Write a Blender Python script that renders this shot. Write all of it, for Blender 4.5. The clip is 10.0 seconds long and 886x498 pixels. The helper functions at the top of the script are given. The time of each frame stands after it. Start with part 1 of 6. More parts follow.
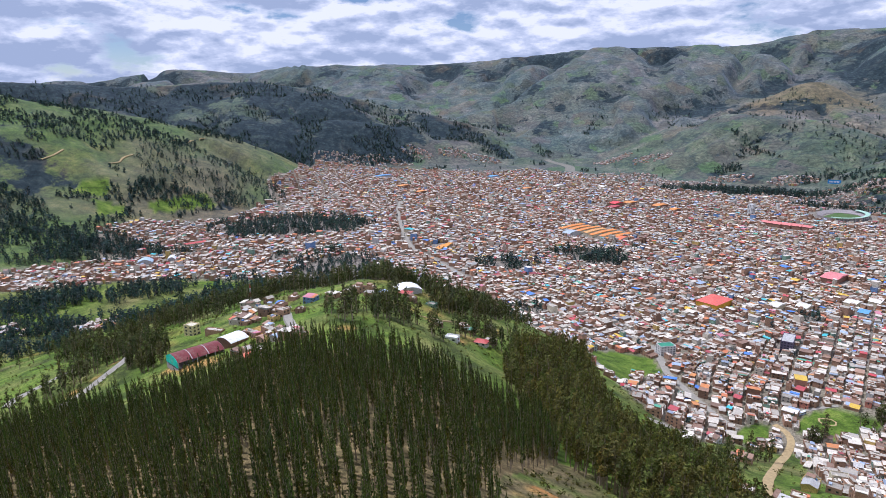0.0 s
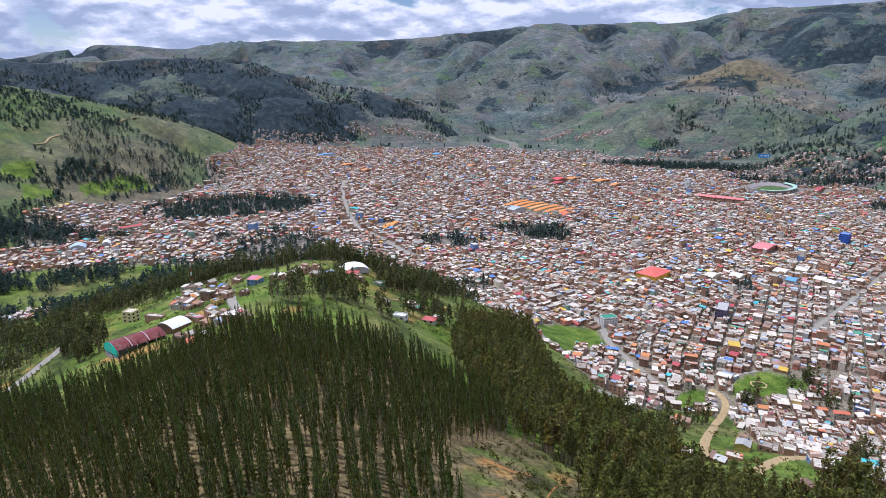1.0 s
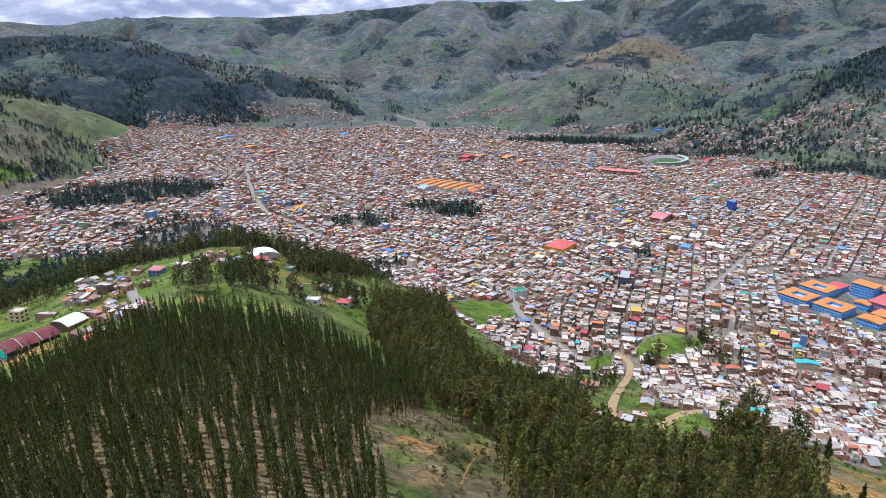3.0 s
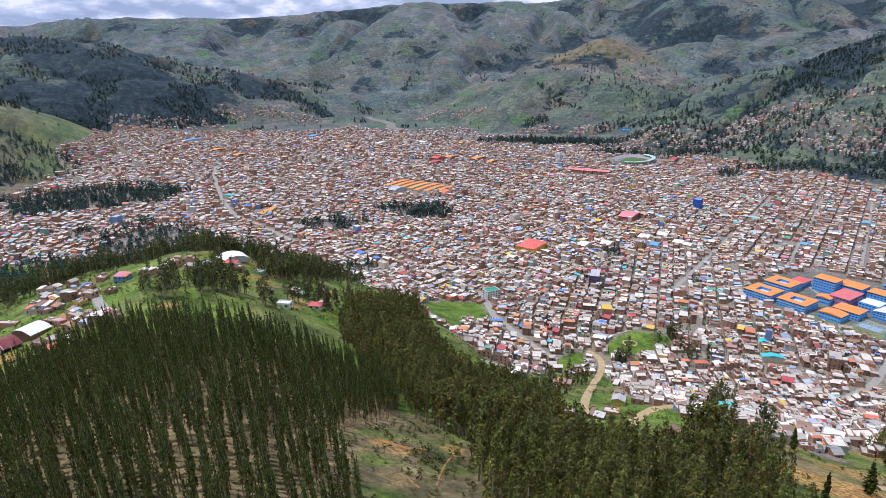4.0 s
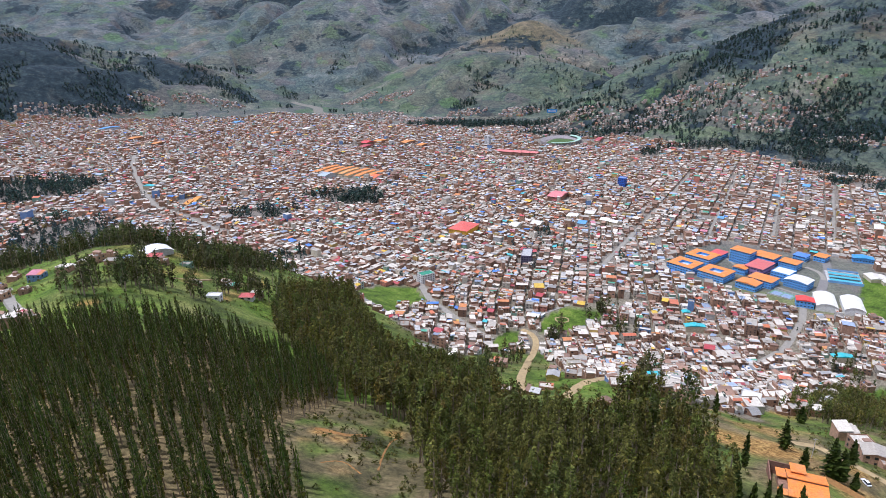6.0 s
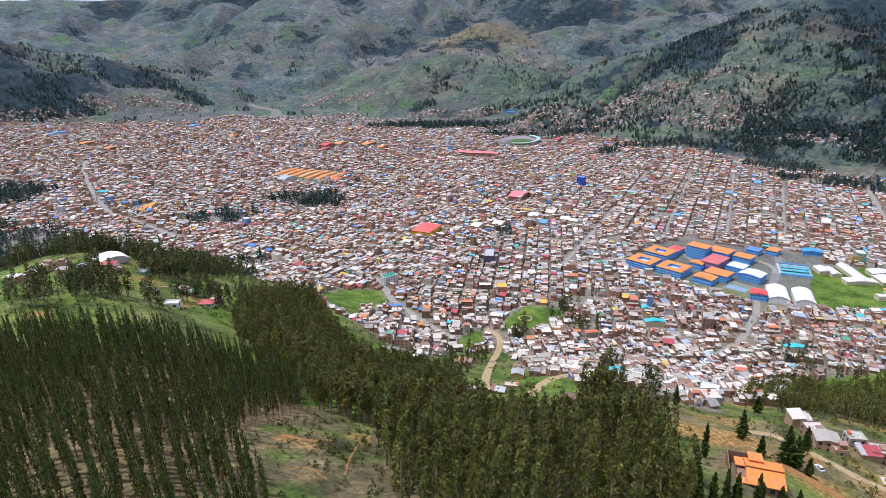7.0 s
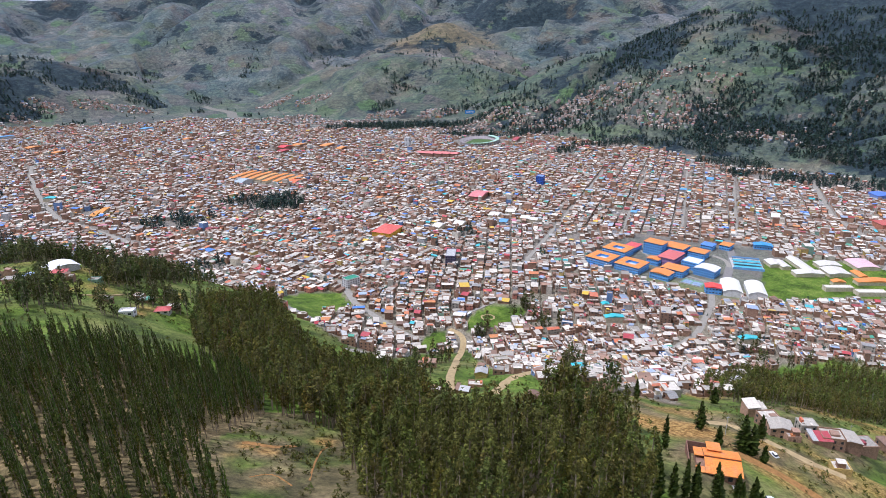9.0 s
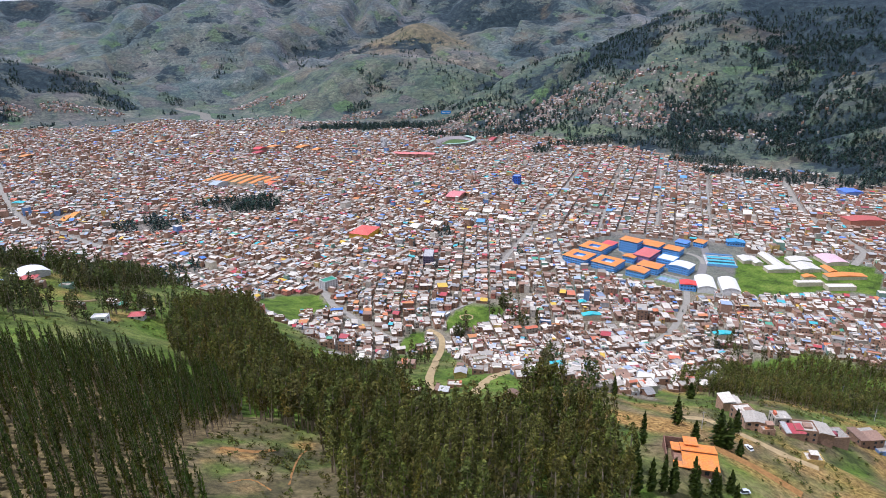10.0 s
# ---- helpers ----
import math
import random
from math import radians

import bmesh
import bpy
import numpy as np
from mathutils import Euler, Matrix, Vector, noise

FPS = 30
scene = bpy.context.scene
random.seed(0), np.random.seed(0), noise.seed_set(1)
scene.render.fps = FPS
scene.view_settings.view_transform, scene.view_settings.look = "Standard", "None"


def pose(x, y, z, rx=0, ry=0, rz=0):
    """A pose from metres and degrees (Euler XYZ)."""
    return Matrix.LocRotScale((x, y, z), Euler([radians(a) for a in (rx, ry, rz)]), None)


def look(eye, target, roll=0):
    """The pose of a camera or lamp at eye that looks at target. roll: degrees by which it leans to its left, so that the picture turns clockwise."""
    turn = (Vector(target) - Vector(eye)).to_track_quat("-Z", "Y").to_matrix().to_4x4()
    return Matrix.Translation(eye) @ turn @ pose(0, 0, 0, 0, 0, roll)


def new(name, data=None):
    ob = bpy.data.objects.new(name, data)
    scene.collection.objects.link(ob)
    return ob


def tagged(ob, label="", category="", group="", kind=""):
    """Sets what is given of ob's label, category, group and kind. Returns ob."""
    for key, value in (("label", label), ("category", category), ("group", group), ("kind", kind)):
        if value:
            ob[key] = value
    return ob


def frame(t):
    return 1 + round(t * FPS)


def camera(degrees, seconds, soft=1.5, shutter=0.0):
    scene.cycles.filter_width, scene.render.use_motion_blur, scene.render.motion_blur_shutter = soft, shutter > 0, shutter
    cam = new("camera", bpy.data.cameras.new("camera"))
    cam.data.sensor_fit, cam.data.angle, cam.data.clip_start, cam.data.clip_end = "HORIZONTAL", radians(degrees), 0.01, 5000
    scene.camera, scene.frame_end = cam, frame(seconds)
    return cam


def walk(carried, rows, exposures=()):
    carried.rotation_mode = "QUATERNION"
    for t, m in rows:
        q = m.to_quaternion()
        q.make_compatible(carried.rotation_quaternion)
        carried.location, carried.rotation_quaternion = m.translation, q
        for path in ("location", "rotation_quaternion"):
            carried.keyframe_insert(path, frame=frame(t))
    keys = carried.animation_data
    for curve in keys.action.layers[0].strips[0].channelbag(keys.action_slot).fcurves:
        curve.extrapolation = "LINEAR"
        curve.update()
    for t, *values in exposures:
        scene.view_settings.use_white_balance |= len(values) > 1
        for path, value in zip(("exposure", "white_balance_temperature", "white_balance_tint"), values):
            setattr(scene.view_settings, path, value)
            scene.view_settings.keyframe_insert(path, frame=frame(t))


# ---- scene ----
# Camera: a drone that hovers 100 m over a wooded ridge and pans to the right.
cam = camera(68.72, 10.0, soft=0.5)
walk(cam, [
    (0, pose(0, 0, 300, 75.750, 0.100, -0.003)),
    (0.5, pose(0, 0, 300, 75.650, 0.093, -2.436)),
    (1, pose(0, 0, 300, 73.815, 0.024, -4.898)),
    (1.5, pose(0, 0, 300, 71.973, -0.019, -7.133)),
    (2, pose(0, 0, 300, 71.981, -0.008, -9.317)),
    (2.5, pose(0, 0, 300, 71.995, -0.005, -11.309)),
    (2.7, pose(0, 0, 300, 71.998, 0.000, -12.020)),
    (3.8, pose(0, 0, 300, 72.080, 0.020, -15.160)),
    (4, pose(0, 0, 300, 72.100, 0.022, -15.631)),
    (4.5, pose(0, 0, 300, 71.396, 0.009, -17.040)),
    (5, pose(0, 0, 300, 70.650, 0.055, -18.406)),
    (5.5, pose(0, 0, 300, 70.678, 0.053, -19.944)),
    (6, pose(0, 0, 300, 70.700, 0.053, -21.842)),
    (6.2, pose(0, 0, 300, 70.710, 0.055, -22.720)),
    (7.3, pose(0, 0, 300, 70.830, 0.078, -25.910)),
    (7.5, pose(0, 0, 300, 70.832, 0.079, -26.178)),
    (8, pose(0, 0, 300, 70.850, 0.047, -26.806)),
    (8.5, pose(0, 0, 300, 70.860, 0.034, -27.672)),
    (9, pose(0, 0, 300, 70.864, 0.028, -28.917)),
    (9.5, pose(0, 0, 300, 70.869, 0.046, -30.023)),
    (10, pose(0, 0, 300, 70.906, 0.075, -31.014)),
], exposures=[(0.0, -0.11, 5540, 20), (10.0, -0.07, 5540, 20)])

# ---- sky and sun ----
SUN_EL, SUN_AZ = radians(66), radians(-70)   # azimuth from +y, clockwise
sun_way = Vector((math.sin(SUN_AZ) * math.cos(SUN_EL), math.cos(SUN_AZ) * math.cos(SUN_EL), math.sin(SUN_EL)))
sun = new("sun", bpy.data.lights.new("sun", "SUN"))
sun.data.energy, sun.data.angle, sun.data.color = 3.6, radians(0.6), (1.0, 0.97, 0.92)
sun.matrix_world = look(sun_way * 1000, (0, 0, 0))
world = bpy.data.worlds.new("sky")
scene.world = world
world.use_nodes = True
wn, wl = world.node_tree.nodes, world.node_tree.links
wn.clear()
out = wn.new("ShaderNodeOutputWorld")
bg = wn.new("ShaderNodeBackground")
sky = wn.new("ShaderNodeTexSky")
sky.sky_type, sky.sun_disc = "NISHITA", False
sky.sun_elevation, sky.sun_rotation = SUN_EL, SUN_AZ
sky.altitude, sky.air_density, sky.dust_density = 3000, 1.0, 0.6
co = wn.new("ShaderNodeTexCoord")
# broken cumulus: heaps with bright heads and dull bases


def sum_of(kind, a, b):
    m = wn.new("ShaderNodeMath"); m.operation = kind
    for socket, v in zip(m.inputs, (a, b)):
        if isinstance(v, (int, float)):
            socket.default_value = v
        else:
            wl.new(v, socket)
    return m.outputs[0]


def cloud_noise(scale, drop, detail=10):
    m = wn.new("ShaderNodeMapping")
    m.inputs["Scale"].default_value = (1.0, 1.0, 2.7)
    m.inputs["Location"].default_value = (0, 0, drop)
    wl.new(co.outputs["Generated"], m.inputs["Vector"])
    t = wn.new("ShaderNodeTexNoise")
    t.inputs["Scale"].default_value, t.inputs["Detail"].default_value = scale, detail
    t.inputs["Roughness"].default_value = 0.56
    wl.new(m.outputs[0], t.inputs["Vector"])
    return t.outputs[0]


here, below = cloud_noise(8.5, 0.0), cloud_noise(8.5, -0.032)
cover = wn.new("ShaderNodeValToRGB")
cover.color_ramp.elements[0].position, cover.color_ramp.elements[1].position = 0.34, 0.42
wl.new(here, cover.inputs[0])
lump = sum_of("ADD", sum_of("MULTIPLY", sum_of("SUBTRACT", below, here), 2.6), sum_of("MULTIPLY", cloud_noise(4.0, 0.3, 5), 0.95))
tone = wn.new("ShaderNodeValToRGB")
e = tone.color_ramp.elements
e[0].position, e[0].color = 0.22, (0.42, 0.49, 0.62, 1)
e[1].position, e[1].color = 0.64, (0.97, 0.97, 0.985, 1)
k = e.new(0.45)
k.color = (0.65, 0.70, 0.80, 1)
wl.new(lump, tone.inputs[0])
dim = wn.new("ShaderNodeVectorMath"); dim.operation = "SCALE"; dim.inputs["Scale"].default_value = 0.085
wl.new(sky.outputs[0], dim.inputs[0])
mix = wn.new("ShaderNodeMix"); mix.data_type = "RGBA"
wl.new(cover.outputs[0], mix.inputs["Factor"])
wl.new(dim.outputs[0], mix.inputs["A"])
wl.new(tone.outputs[0], mix.inputs["B"])
wl.new(mix.outputs["Result"], bg.inputs["Color"])
wl.new(bg.outputs[0], out.inputs[0])

# ---- lie of the land (metres; the town's plain is z = 0) ----
def lattice(ix, iy, seed):
    h = (ix * 374761393 + iy * 668265263 + seed * 974634777) & 0x7FFFFFFF
    h = ((h ^ (h >> 13)) * 1274126177) & 0x7FFFFFFF
    return ((h ^ (h >> 16)) & 0xFFFF) / 65535.0


def vnoise(x, y, seed=0):
    ix, iy = np.floor(x).astype(np.int64), np.floor(y).astype(np.int64)
    fx, fy = x - ix, y - iy
    fx, fy = fx * fx * (3 - 2 * fx), fy * fy * (3 - 2 * fy)
    a, b = lattice(ix, iy, seed), lattice(ix + 1, iy, seed)
    c, d = lattice(ix, iy + 1, seed), lattice(ix + 1, iy + 1, seed)
    return (a * (1 - fx) + b * fx) * (1 - fy) + (c * (1 - fx) + d * fx) * fy - 0.5


def fbm(x, y, size, octaves=4, seed=0):
    s, amp, f = 0.0, 1.0, 1.0 / size
    for k in range(octaves):
        s = s + amp * vnoise(x * f + 17.3 * k, y * f - 9.1 * k, seed + k)
        amp, f = amp * 0.5, f * 2.03
    return s


# crests of the hills: name, fall of the flanks, roundness, points (x, y, z)
RIDGES = [
    ("far_range", 0.40, 120, [(-2600, 3600, 300), (-2000, 3919, 312), (-1696, 4168, 387), (-1217, 4332, 379), (-656, 4250, 421), (-155, 4197, 409),
                              (397, 4081, 448), (959, 3883, 502), (1312, 3779, 496), (1672, 3743, 508), (2149, 3724, 580), (2700, 3300, 600),
                              (3300, 2800, 620), (3800, 2000, 600), (4200, 900, 550)]),
    ("spur_1", 0.26, 60, [(397, 4081, 440), (330, 3600, 250), (250, 3200, 100)]),
    ("spur_2", 0.40, 50, [(1450, 3720, 480), (1248, 3536, 336), (946, 3370, 253), (660, 3233, 207), (494, 3060, 130), (384, 2925, 60)]),
    ("spur_3", 0.28, 60, [(1672, 3743, 500), (1580, 3400, 320), (1450, 3180, 180)]),
    ("spur_4", 0.28, 60, [(-656, 4250, 415), (-350, 3800, 300), (-60, 3450, 150)]),
    ("spur_5", 0.28, 60, [(2149, 3724, 560), (2150, 3250, 360), (2080, 2950, 170)]),
    ("dark_hill", 0.42, 50, [(-2300, 2300, 300), (-1714, 2589, 313), (-1494, 2788, 302), (-1176, 2936, 301), (-866, 2982, 310), (-568, 2995, 276),
                             (-214, 2982, 201), (39, 2875, 145), (204, 2752, 69), (347, 2656, 5)]),
    ("dark_spur", 0.40, 40, [(-866, 2982, 300), (-760, 2760, 190), (-660, 2600, 90)]),
    ("green_hill", 0.42, 40, [(-1132, 1709, 283), (-1049, 1802, 248), (-912, 1925, 202), (-811, 1991, 172), (-756, 2030, 138), (-689, 2077, 73), (-609, 2156, -14)]),
    ("green_spur", 0.40, 40, [(-1003, 1856, 240), (-870, 1700, 130), (-800, 1600, 40)]),
    ("wood_hill", 0.33, 40, [(-1170, 1480, 185), (-1150, 1300, 170), (-1200, 900, 130), (-1300, 400, 120)]),
    ("bare_hill", 0.38, 40, [(544, 2575, -9), (750, 2640, 57), (1007, 2733, 125), (1276, 2803, 204), (1574, 2841, 312), (1709, 2762, 251), (2016, 2547, 180)]),
    ("bare_spur", 0.42, 35, [(1098, 2521, 191), (1297, 2236, 169), (1426, 2023, 121), (1521, 1811, 60)]),
    ("bare_spur_2", 0.45, 30, [(1098, 2521, 185), (980, 2340, 90), (930, 2240, 10)]),
    ("east_slope", 0.42, 60, [(1152, 1756, -10), (1431, 1736, 111), (1645, 1679, 226), (1874, 1578, 315), (2058, 1506, 378), (2400, 1100, 420),
                              (2300, 600, 380), (2000, 200, 300)]),
    ("home_ridge", 0.32, 25, [(-60, -900, 320), (-20, -150, 225), (0, 40, 200), (-35, 240, 172), (-62, 420, 150), (-60, 520, 133), (-60, 600, 111),
                              (-55, 680, 84), (-45, 790, 42), (-30, 890, 2)]),
    ("home_spur", 0.46, 25, [(0, 40, 200), (70, 90, 184), (145, 113, 163), (260, 140, 118), (380, 120, 75)]),
]


def ribs(s, d, side, sway, wander):
    """Spurs and gullies that run down a hill's flanks from its crest: s along the crest, d away from it. 0 in the beds, 1 on the backs."""
    q = s + d * sway + wander + 977.0 * side
    a = np.abs(vnoise(q / 210.0, d / 650.0 + side * 3.3, 21)) * 3.4
    b = np.abs(vnoise(q / 80.0, d / 260.0 + side * 5.1, 27)) * 3.4
    return np.clip(a, 0, 1), np.clip(b, 0, 1)


def height(x, y, full=False):
    """The ground's height; in full also the hill that a place belongs to, and 0 in the gullies' beds, 1 on the backs between."""
    x, y = np.asarray(x, float), np.asarray(y, float)
    r = np.hypot(x, y)
    far = np.clip((r - 900) / 900, 0, 1)
    wx = x + far * 30 * fbm(x, y, 330, 3, 5)
    wy = y + far * 30 * fbm(x, y, 330, 3, 9)
    base = 38 * np.clip((-x - 250) / 1500, 0, 1) * np.clip((y - 1200) / 1200, 0, 1) + 3 * fbm(x, y, 160, 2, 3)
    sway, wander = 0.5 * fbm(x, y, 500, 2, 23), 40 * fbm(x, y, 200, 3, 25)
    k = 9.0
    total = np.exp(np.clip(base / k, -60, 80))
    top, who, bed = base + 6, np.full(x.shape, -1), np.ones(x.shape)
    for number, (name, fall, rnd, pts) in enumerate(RIDGES):
        best, along, away, side = (np.full(x.shape, v) for v in (-1e9, 0.0, 0.0, 0.0))
        near = name.startswith("home")
        px, py = (x, y) if near else (wx, wy)
        run = 0.0
        for (ax, ay, az), (bx, by, bz) in zip(pts[:-1], pts[1:]):
            dx, dy = bx - ax, by - ay
            t = np.clip(((px - ax) * dx + (py - ay) * dy) / (dx * dx + dy * dy), 0, 1)
            d = np.hypot(px - ax - t * dx, py - ay - t * dy)
            steep = fall + 0.18 * np.clip((px - ax - t * dx) / 60, 0, 1) if name == "home_ridge" else fall
            flank = az + t * (bz - az) - steep * (np.sqrt(d * d + rnd * rnd) - rnd)
            if not near:
                win = flank > best
                along, away = np.where(win, run + t * math.hypot(dx, dy), along), np.where(win, d, away)
                side = np.where(win, np.where((px - ax) * dy - (py - ay) * dx > 0, 1.0, 0.0), side)
            best = np.maximum(best, flank)
            run += math.hypot(dx, dy)
        if not near and np.any(best > top - 70):
            a, b = ribs(along, away, side, sway, wander)
            deep = np.clip(away / 160, 0, 1) * np.clip(best / 80, 0, 1) * far
            best = best + deep * (RELIEF.get(name, 46) * (a - 0.6) + 15 * (b - 0.6))
            bed = np.where(best > top, 1 - np.clip(away / 60, 0, 1) * (1 - 0.75 * a - 0.25 * b), bed)
        total = total + np.exp(np.clip(best / k, -60, 80))
        who = np.where(best > top, number, who)
        top = np.maximum(top, best)
    z = k * np.log(total)
    rise = np.clip(z / 90, 0, 1) * far * (1 - 0.7 * np.clip((z - 330) / 110, 0, 1))
    z = z + rise * 16 * fbm(x, y, 220, 6, 31)
    z = z + (1 - far) * np.clip(z / 60, 0, 1) * 5 * fbm(x, y, 45, 3, 41)
    return (z, who, bed) if full else z


RELIEF = {"far_range": 95, "spur_1": 50, "spur_2": 60, "spur_3": 60, "spur_4": 60, "spur_5": 60, "dark_hill": 44, "bare_hill": 36, "east_slope": 40, "green_hill": 30}

# ---- materials ----
def material(name, rough=0.8, metal=0.0):
    m = bpy.data.materials.new(name)
    m.use_nodes = True
    n = m.node_tree.nodes
    b = n["Principled BSDF"]
    b.inputs["Roughness"].default_value, b.inputs["Metallic"].default_value = rough, metal
    b.inputs["Specular IOR Level"].default_value = 0.25
    return m, n, m.node_tree.links, b


def noise_node(n, l, scale, detail=4, rough=0.55, coords="Object"):
    t = n.new("ShaderNodeTexNoise")
    t.inputs["Scale"].default_value, t.inputs["Detail"].default_value, t.inputs["Roughness"].default_value = scale, detail, rough
    c = n.new("ShaderNodeTexCoord")
    l.new(c.outputs[coords], t.inputs["Vector"])
    return t


def ramp(n, l, src, *stops):
    r = n.new("ShaderNodeValToRGB")
    e = r.color_ramp.elements
    while len(e) < len(stops):
        e.new(0.5)
    for k, (p, c) in enumerate(stops):
        e[k].position, e[k].color = p, (*c, 1) if len(c) == 3 else c
    l.new(src, r.inputs[0])
    return r.outputs[0]


def blend(n, l, fac, a, b, mode="MIX"):
    m = n.new("ShaderNodeMix")
    m.data_type, m.blend_type = "RGBA", mode
    for key, v in (("Factor", fac), ("A", a), ("B", b)):
        if isinstance(v, (int, float)):
            m.inputs[key].default_value = v
        elif isinstance(v, tuple):
            m.inputs[key].default_value = (*v, 1)
        else:
            l.new(v, m.inputs[key])
    return m.outputs["Result"]


def bump(n, l, b, src, strength=0.3, distance=0.1):
    k = n.new("ShaderNodeBump")
    k.inputs["Strength"].default_value, k.inputs["Distance"].default_value = strength, distance
    l.new(src, k.inputs["Height"])
    l.new(k.outputs[0], b.inputs["Normal"])


def attribute(n, name):
    a = n.new("ShaderNodeAttribute")
    a.attribute_name = name
    return a


def tinted(name, rough, metal=0.0, grain=0.5, wear=0.35, spec=0.25, dirt=(0.16, 0.12, 0.09)):
    """Paint, render or sheet in the colour of the mesh's own tint, stained and weathered."""
    m, n, l, b = material(name, rough, metal)
    b.inputs["Specular IOR Level"].default_value = spec
    a = attribute(n, "tint")
    big = noise_node(n, l, 0.35, 4)
    fine = noise_node(n, l, grain * 2.2, 6, 0.75)
    c = blend(n, l, ramp(n, l, big.outputs[0], (0.45, (0, 0, 0)), (0.75, (wear, wear, wear))), a.outputs["Color"], dirt)
    c = blend(n, l, 0.5, c, ramp(n, l, fine.outputs[0], (0.36, (0.22, 0.22, 0.22)), (0.62, (0.82, 0.82, 0.82))), "OVERLAY")
    l.new(c, b.inputs["Base Color"])
    bump(n, l, b, fine.outputs[0], 0.25, 0.05)
    return m


def plain(name, colour, rough=0.7, metal=0.0, vary=0.25, scale=1.5, spec=0.25):
    m, n, l, b = material(name, rough, metal)
    b.inputs["Specular IOR Level"].default_value = spec
    t = noise_node(n, l, scale, 5, 0.65)
    lo, hi = tuple(c * (1 - vary) for c in colour), tuple(min(1, c * (1 + vary)) for c in colour)
    l.new(ramp(n, l, t.outputs[0], (0.3, lo), (0.7, hi)), b.inputs["Base Color"])
    bump(n, l, b, t.outputs[0], 0.2, 0.05)
    return m


MASONRY = tinted("masonry", 0.88)
SHEET = tinted("roof_sheet", 0.5, 0.0, 0.8, 0.4, 0.35, (0.30, 0.22, 0.16))
GLASS = plain("window_glass", (0.035, 0.042, 0.05), 0.12, 0, 0.3, 0.6, 0.5)
BARK = plain("bark", (0.30, 0.235, 0.165), 0.9, 0, 0.4, 2.0)
ASPHALT = plain("asphalt", (0.23, 0.215, 0.195), 0.9, 0, 0.18, 0.35)
RIVERBED = plain("river_stones", (0.2, 0.19, 0.155), 0.9, 0, 0.3, 0.2)
CONCRETE = plain("pale_concrete", (0.31, 0.285, 0.235), 0.9, 0, 0.2, 0.4)
ORANGE_EARTH = plain("orange_earth", (0.31, 0.16, 0.052), 0.95, 0, 0.3, 0.8)
DIRT = plain("dirt_road", (0.42, 0.31, 0.155), 0.95, 0, 0.25, 0.3)


def leaves(name, a, b_, shine=0.55):
    m, n, l, b = material(name, shine)
    at = attribute(n, "tint")
    isl = n.new("ShaderNodeNewGeometry")
    c = ramp(n, l, isl.outputs["Random Per Island"], (0.0, a), (1.0, b_))
    c = blend(n, l, 1.0, c, at.outputs["Color"], "MULTIPLY")
    l.new(c, b.inputs["Base Color"])
    b.inputs["Specular IOR Level"].default_value = 0.15
    tr = n.new("ShaderNodeBsdfTranslucent")
    l.new(c, tr.inputs["Color"])
    mx = n.new("ShaderNodeMixShader")
    mx.inputs[0].default_value = 0.25
    l.new(b.outputs[0], mx.inputs[1])
    l.new(tr.outputs[0], mx.inputs[2])
    l.new(mx.outputs[0], n["Material Output"].inputs[0])
    return m


PINE = leaves("pine_needles", (0.042, 0.060, 0.010), (0.135, 0.150, 0.026))
GUM = leaves("eucalyptus_leaves", (0.054, 0.059, 0.012), (0.19, 0.178, 0.042))
GROVE = leaves("grove_leaves", (0.038, 0.046, 0.013), (0.13, 0.135, 0.042))
# leaves with blue distance haze put into their colour
HAZE_LEAF = leaves("haze_blue_leaves", (0.024, 0.046, 0.046), (0.064, 0.102, 0.090))


